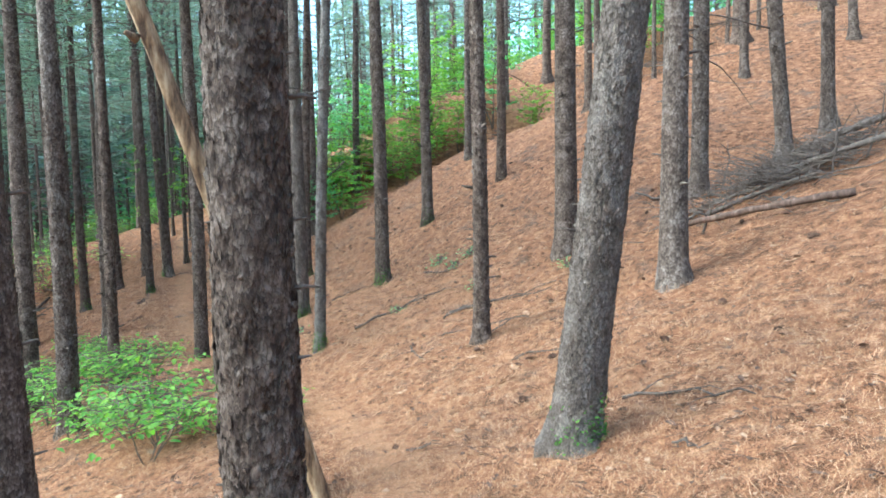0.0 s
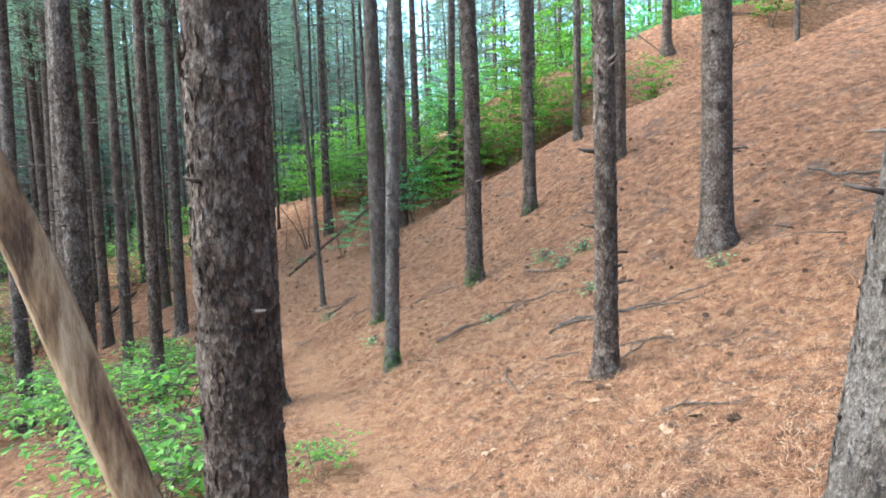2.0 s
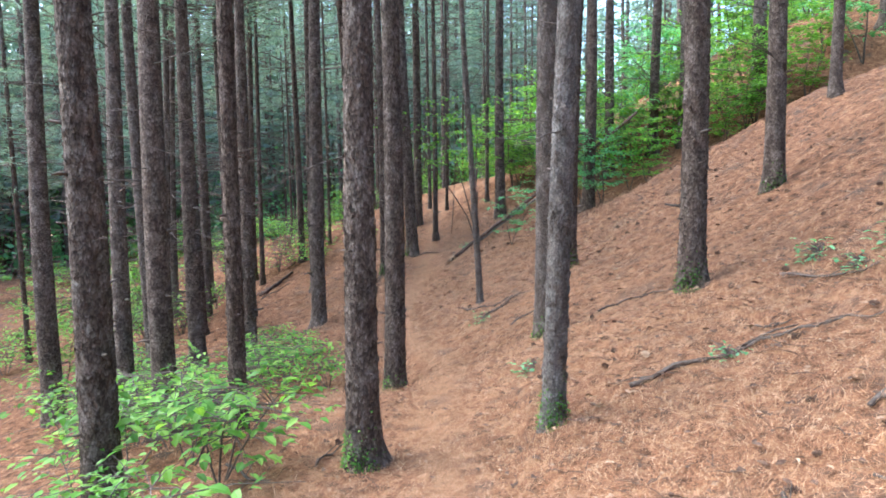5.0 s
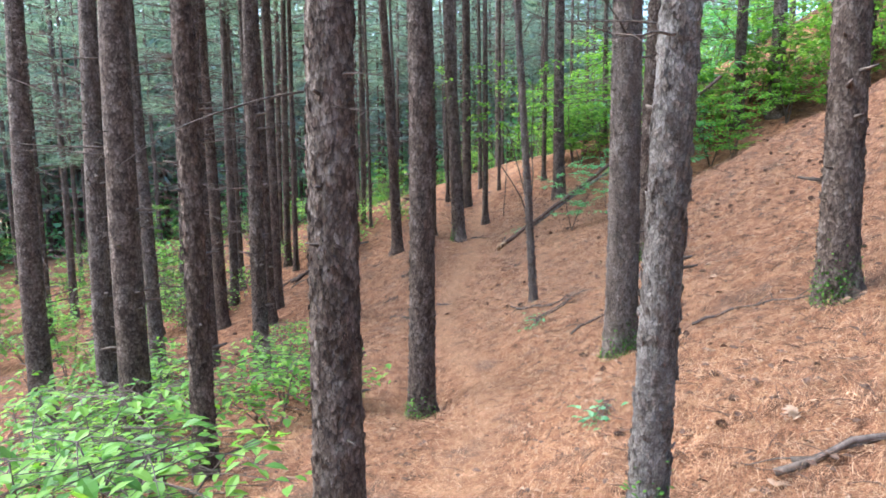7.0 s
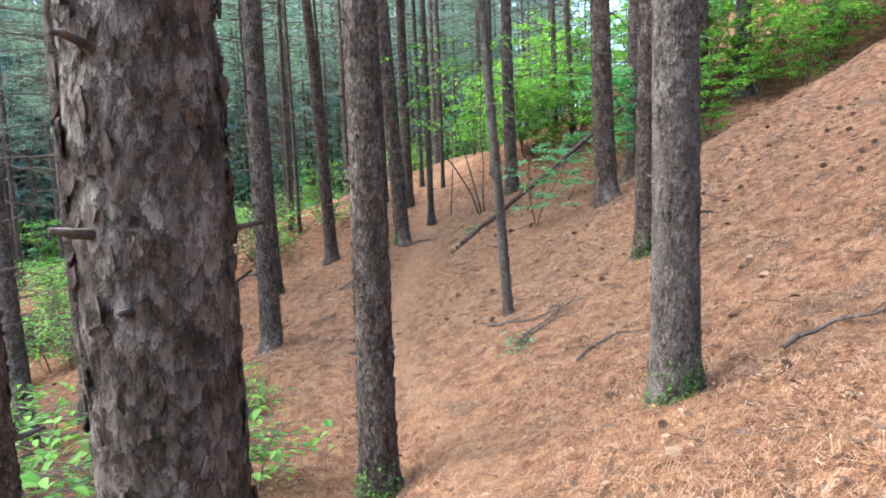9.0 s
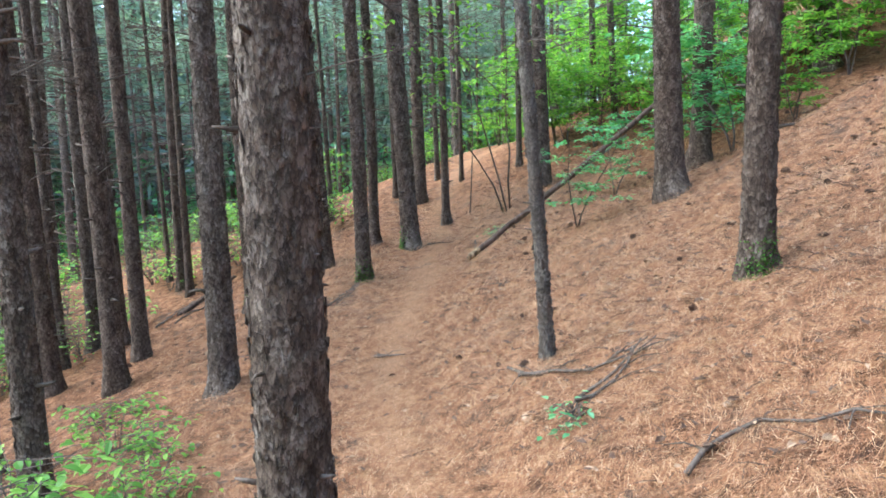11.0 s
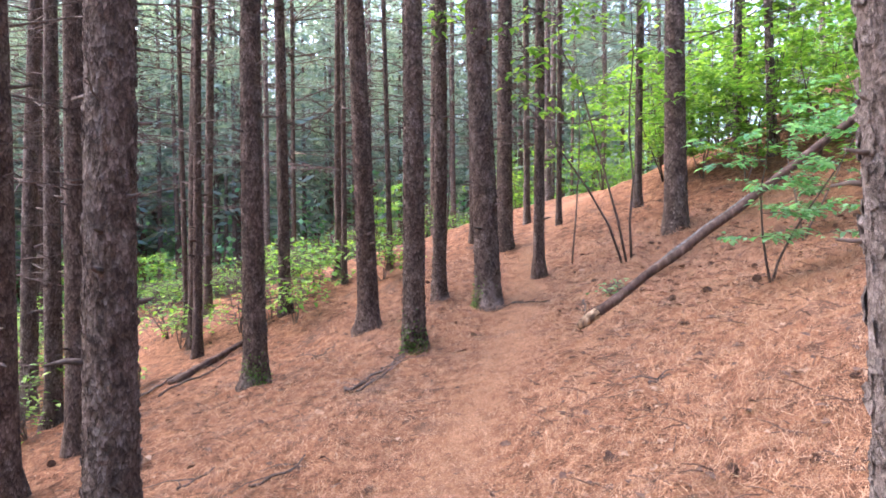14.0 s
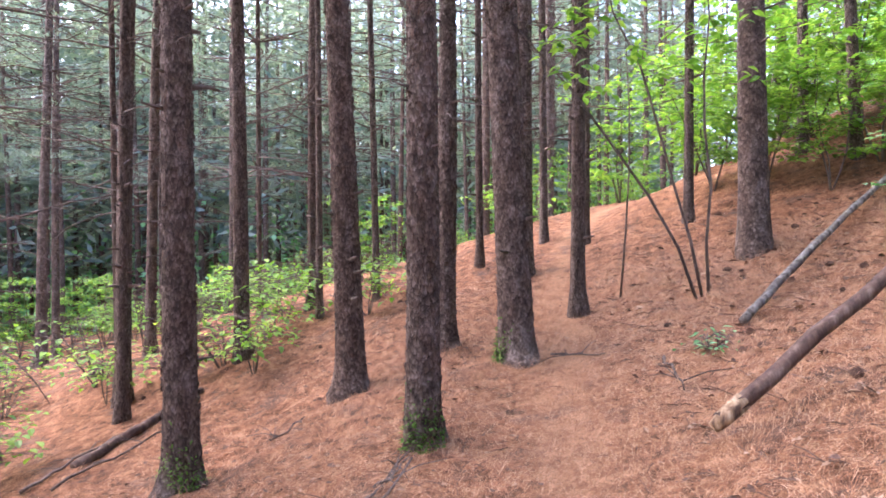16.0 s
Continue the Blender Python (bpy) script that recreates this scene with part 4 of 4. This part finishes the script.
stick((3.03, 11.64), (3.80, 9.47), (4.05, 7.42), R)
stick((3.11, 9.34), (3.96, 9.31), (5.00, 8.13), R)
stick((3.38, 9.57), (4.24, 9.12), (4.68, 8.35), R)
stick((3.21, 9.54), (3.67, 9.14), (4.40, 9.15), R)


# ---- cones and leaves in the litter ----
def cone_mesh(seed):
    rng = random.Random(seed)
    sh = Shape()
    sh.tube([(-0.045, 0, 0), (-0.02, 0, 0), (0.02, 0, 0), (0.05, 0, 0)], [0.008, 0.02, 0.016, 0.004], 8)
    for i in range(46):
        t = i / 46
        x, w = -0.045 + 0.09 * t, i * 2.4
        r = 0.026 * math.sin(math.pi * (0.15 + 0.8 * t)) + 0.004
        o = Vector((0.35, math.cos(w), math.sin(w)))
        sh.leaf((x, math.cos(w) * r * 0.4, math.sin(w) * r * 0.4), o, Vector((1, 0, 0)), r * 0.95, 0.018)
    return sh.mesh("pine_cone", CONE)


CONES = [cone_mesh(i) for i in range(3)]
DRY = []
for i in range(4):
    sh = Shape()
    q = random.Random(i)
    for k in range(5):
        w = -1.0 + 0.5 * k
        sh.leaf((0, 0, 0.01), (math.cos(w), math.sin(w), 0.3), (0, 0, 1), 0.09 * q.uniform(0.7, 1.2), 0.045, 0.5)
    DRY.append(sh.mesh("dead_leaf", DEAD_LEAF))
spread = random.Random(31)
for i in range(420):
    s_i = spread.uniform(1, 26)
    d_i = spread.choice((-1, 1, 1, 1)) * spread.uniform(0.4, 6.5)
    k = int(np.argmin(np.abs(ALONG - s_i)))
    x, y = TRAIL[k] + d_i * np.array([TANG[k][1], -TANG[k][0]])
    if i % 5 < 3:
        ob = tagged(new("pine_cone", CONES[i % 3]), "dark open pine cone lying in the needles", "pine cone", group="pine cones")
        ob.matrix_world = Matrix.Translation((x, y, on_ground(x, y) + 0.018)) @ Matrix.Rotation(spread.uniform(0, 6.28), 4, "Z") @ Matrix.Scale(spread.uniform(0.55, 0.95), 4)
    else:
        ob = tagged(new("dead_leaf", DRY[i % 4]), "pale tan curled dead leaf lying on the needles", "leaf", group="dead leaves")
        ob.matrix_world = Matrix.Translation((x, y, on_ground(x, y) + 0.004)) @ pose(0, 0, 0, spread.uniform(-20, 20), spread.uniform(-20, 20), spread.uniform(0, 360)) @ Matrix.Scale(spread.uniform(0.5, 0.9), 4)


# ---- loose needles ----
def needle_carpet(count, seed):
    """Fallen needles, thickest beside the trail, in drifts that share a direction."""
    rng = np.random.default_rng(seed)
    s = rng.uniform(1.5, 25, count)
    d = rng.normal(0.9, 2.2, count)
    k = np.searchsorted(ALONG, s).clip(0, len(TRAIL) - 1)
    x = TRAIL[k, 0] + d * TANG[k, 1] + rng.normal(0, 0.1, count)
    y = TRAIL[k, 1] - d * TANG[k, 0] + rng.normal(0, 0.1, count)
    keep = (rng.random(count) < np.clip((np.abs(d) + 0.1) / 0.5, 0.65, 1))
    x, y = x[keep], y[keep]
    n = len(x)
    ix = np.clip(np.searchsorted(gx, x) - 1, 0, nx - 2)
    iy = np.clip(np.searchsorted(gy, y) - 1, 0, ny - 2)
    Z = gz.reshape(ny, nx)
    fx, fy = (x - gx[ix]) / (gx[ix + 1] - gx[ix]), (y - gy[iy]) / (gy[iy + 1] - gy[iy])
    at = lambda a, b: Z[iy + b, ix + a]
    z = at(0, 0) * (1 - fx) * (1 - fy) + at(1, 0) * fx * (1 - fy) + at(0, 1) * (1 - fx) * fy + at(1, 1) * fx * fy
    sx = (at(1, 0) - at(0, 0)) / (gx[ix + 1] - gx[ix])
    sy = (at(0, 1) - at(0, 0)) / (gy[iy + 1] - gy[iy])
    ang = 2.5 * np.sin(x * 4.1 + 1.7 * np.sin(y * 3.3)) + 2.5 * np.sin(y * 5.3 + x) + rng.normal(0, 0.8, n)
    L = rng.uniform(0.04, 0.095, n)
    dx, dy = np.cos(ang) * L / 2, np.sin(ang) * L / 2
    tilt = rng.normal(0, 0.2, n) * L
    dz = sx * dx + sy * dy + tilt
    w = rng.uniform(0.0006, 0.0014, n)
    px, py = -np.sin(ang) * w, np.cos(ang) * w
    pz = sx * px + sy * py
    lift = 0.004 + np.abs(tilt) * 0.8 + rng.uniform(0, 0.012, n)
    a = np.stack([x - dx - px, y - dy - py, z - dz - pz + lift], 1)
    b = np.stack([x - dx + px, y - dy + py, z - dz + pz + lift], 1)
    c = np.stack([x + dx, y + dy, z + dz + lift], 1)
    v = np.stack([a, b, c], 1).reshape(-1, 3)
    return mesh_arrays("needle_carpet", v, np.arange(len(v)), 3, NEEDLE)


tagged(new("loose_pine_needles", needle_carpet(900000, 3)), "loose orange-brown fallen pine needles covering the slope", "pine needles", kind="stuff")


def debris(count, seed):
    """Bark chips, broken twigs and leaf scraps strewn over the litter."""
    rng = random.Random(seed)
    dark, pale = Shape(), Shape()
    for i in range(count):
        s_i, d_i = rng.uniform(2, 26), rng.gauss(1.8, 3.0)
        if abs(d_i) < 0.35 and rng.random() < 0.8:
            continue
        k = int(np.searchsorted(ALONG, s_i))
        x, y = TRAIL[k, 0] + d_i * TANG[k, 1], TRAIL[k, 1] - d_i * TANG[k, 0]
        ix, iy = int(np.searchsorted(gx, x)), int(np.searchsorted(gy, y))
        if not (0 < ix < nx and 0 < iy < ny):
            continue
        z = float(gz[iy * nx + ix])
        w = rng.uniform(0, 6.28)
        p = Vector((x, y, z + rng.uniform(0.008, 0.02)))
        d = Vector((math.cos(w), math.sin(w), rng.uniform(-0.2, 0.3)))
        t = rng.random()
        if t < 0.45:
            ln = rng.uniform(0.03, 0.16)
            dark.tube([p, p + d * ln * 0.5 + Vector((0, 0, 0.008)), p + d * ln], [0.003, 0.0025, 0.0015], 4)
        elif t < 0.75:
            dark.leaf(p, d, (rng.gauss(0, 0.4), rng.gauss(0, 0.4), 1), rng.uniform(0.03, 0.08), rng.uniform(0.02, 0.045))
        else:
            pale.leaf(p, d, (rng.gauss(0, 0.4), rng.gauss(0, 0.4), 1), rng.uniform(0.02, 0.06), rng.uniform(0.012, 0.03), 0.5)
    tagged(new("bark_chips", dark.mesh("bark_chips", CONE, False)), "dark bark chips and broken twigs in the litter", "bark chips", kind="stuff")
    tagged(new("leaf_scraps", pale.mesh("leaf_scraps", DEAD_LEAF, False)), "pale scraps of dead leaves in the litter", "leaf litter", kind="stuff")


debris(17000, 51)
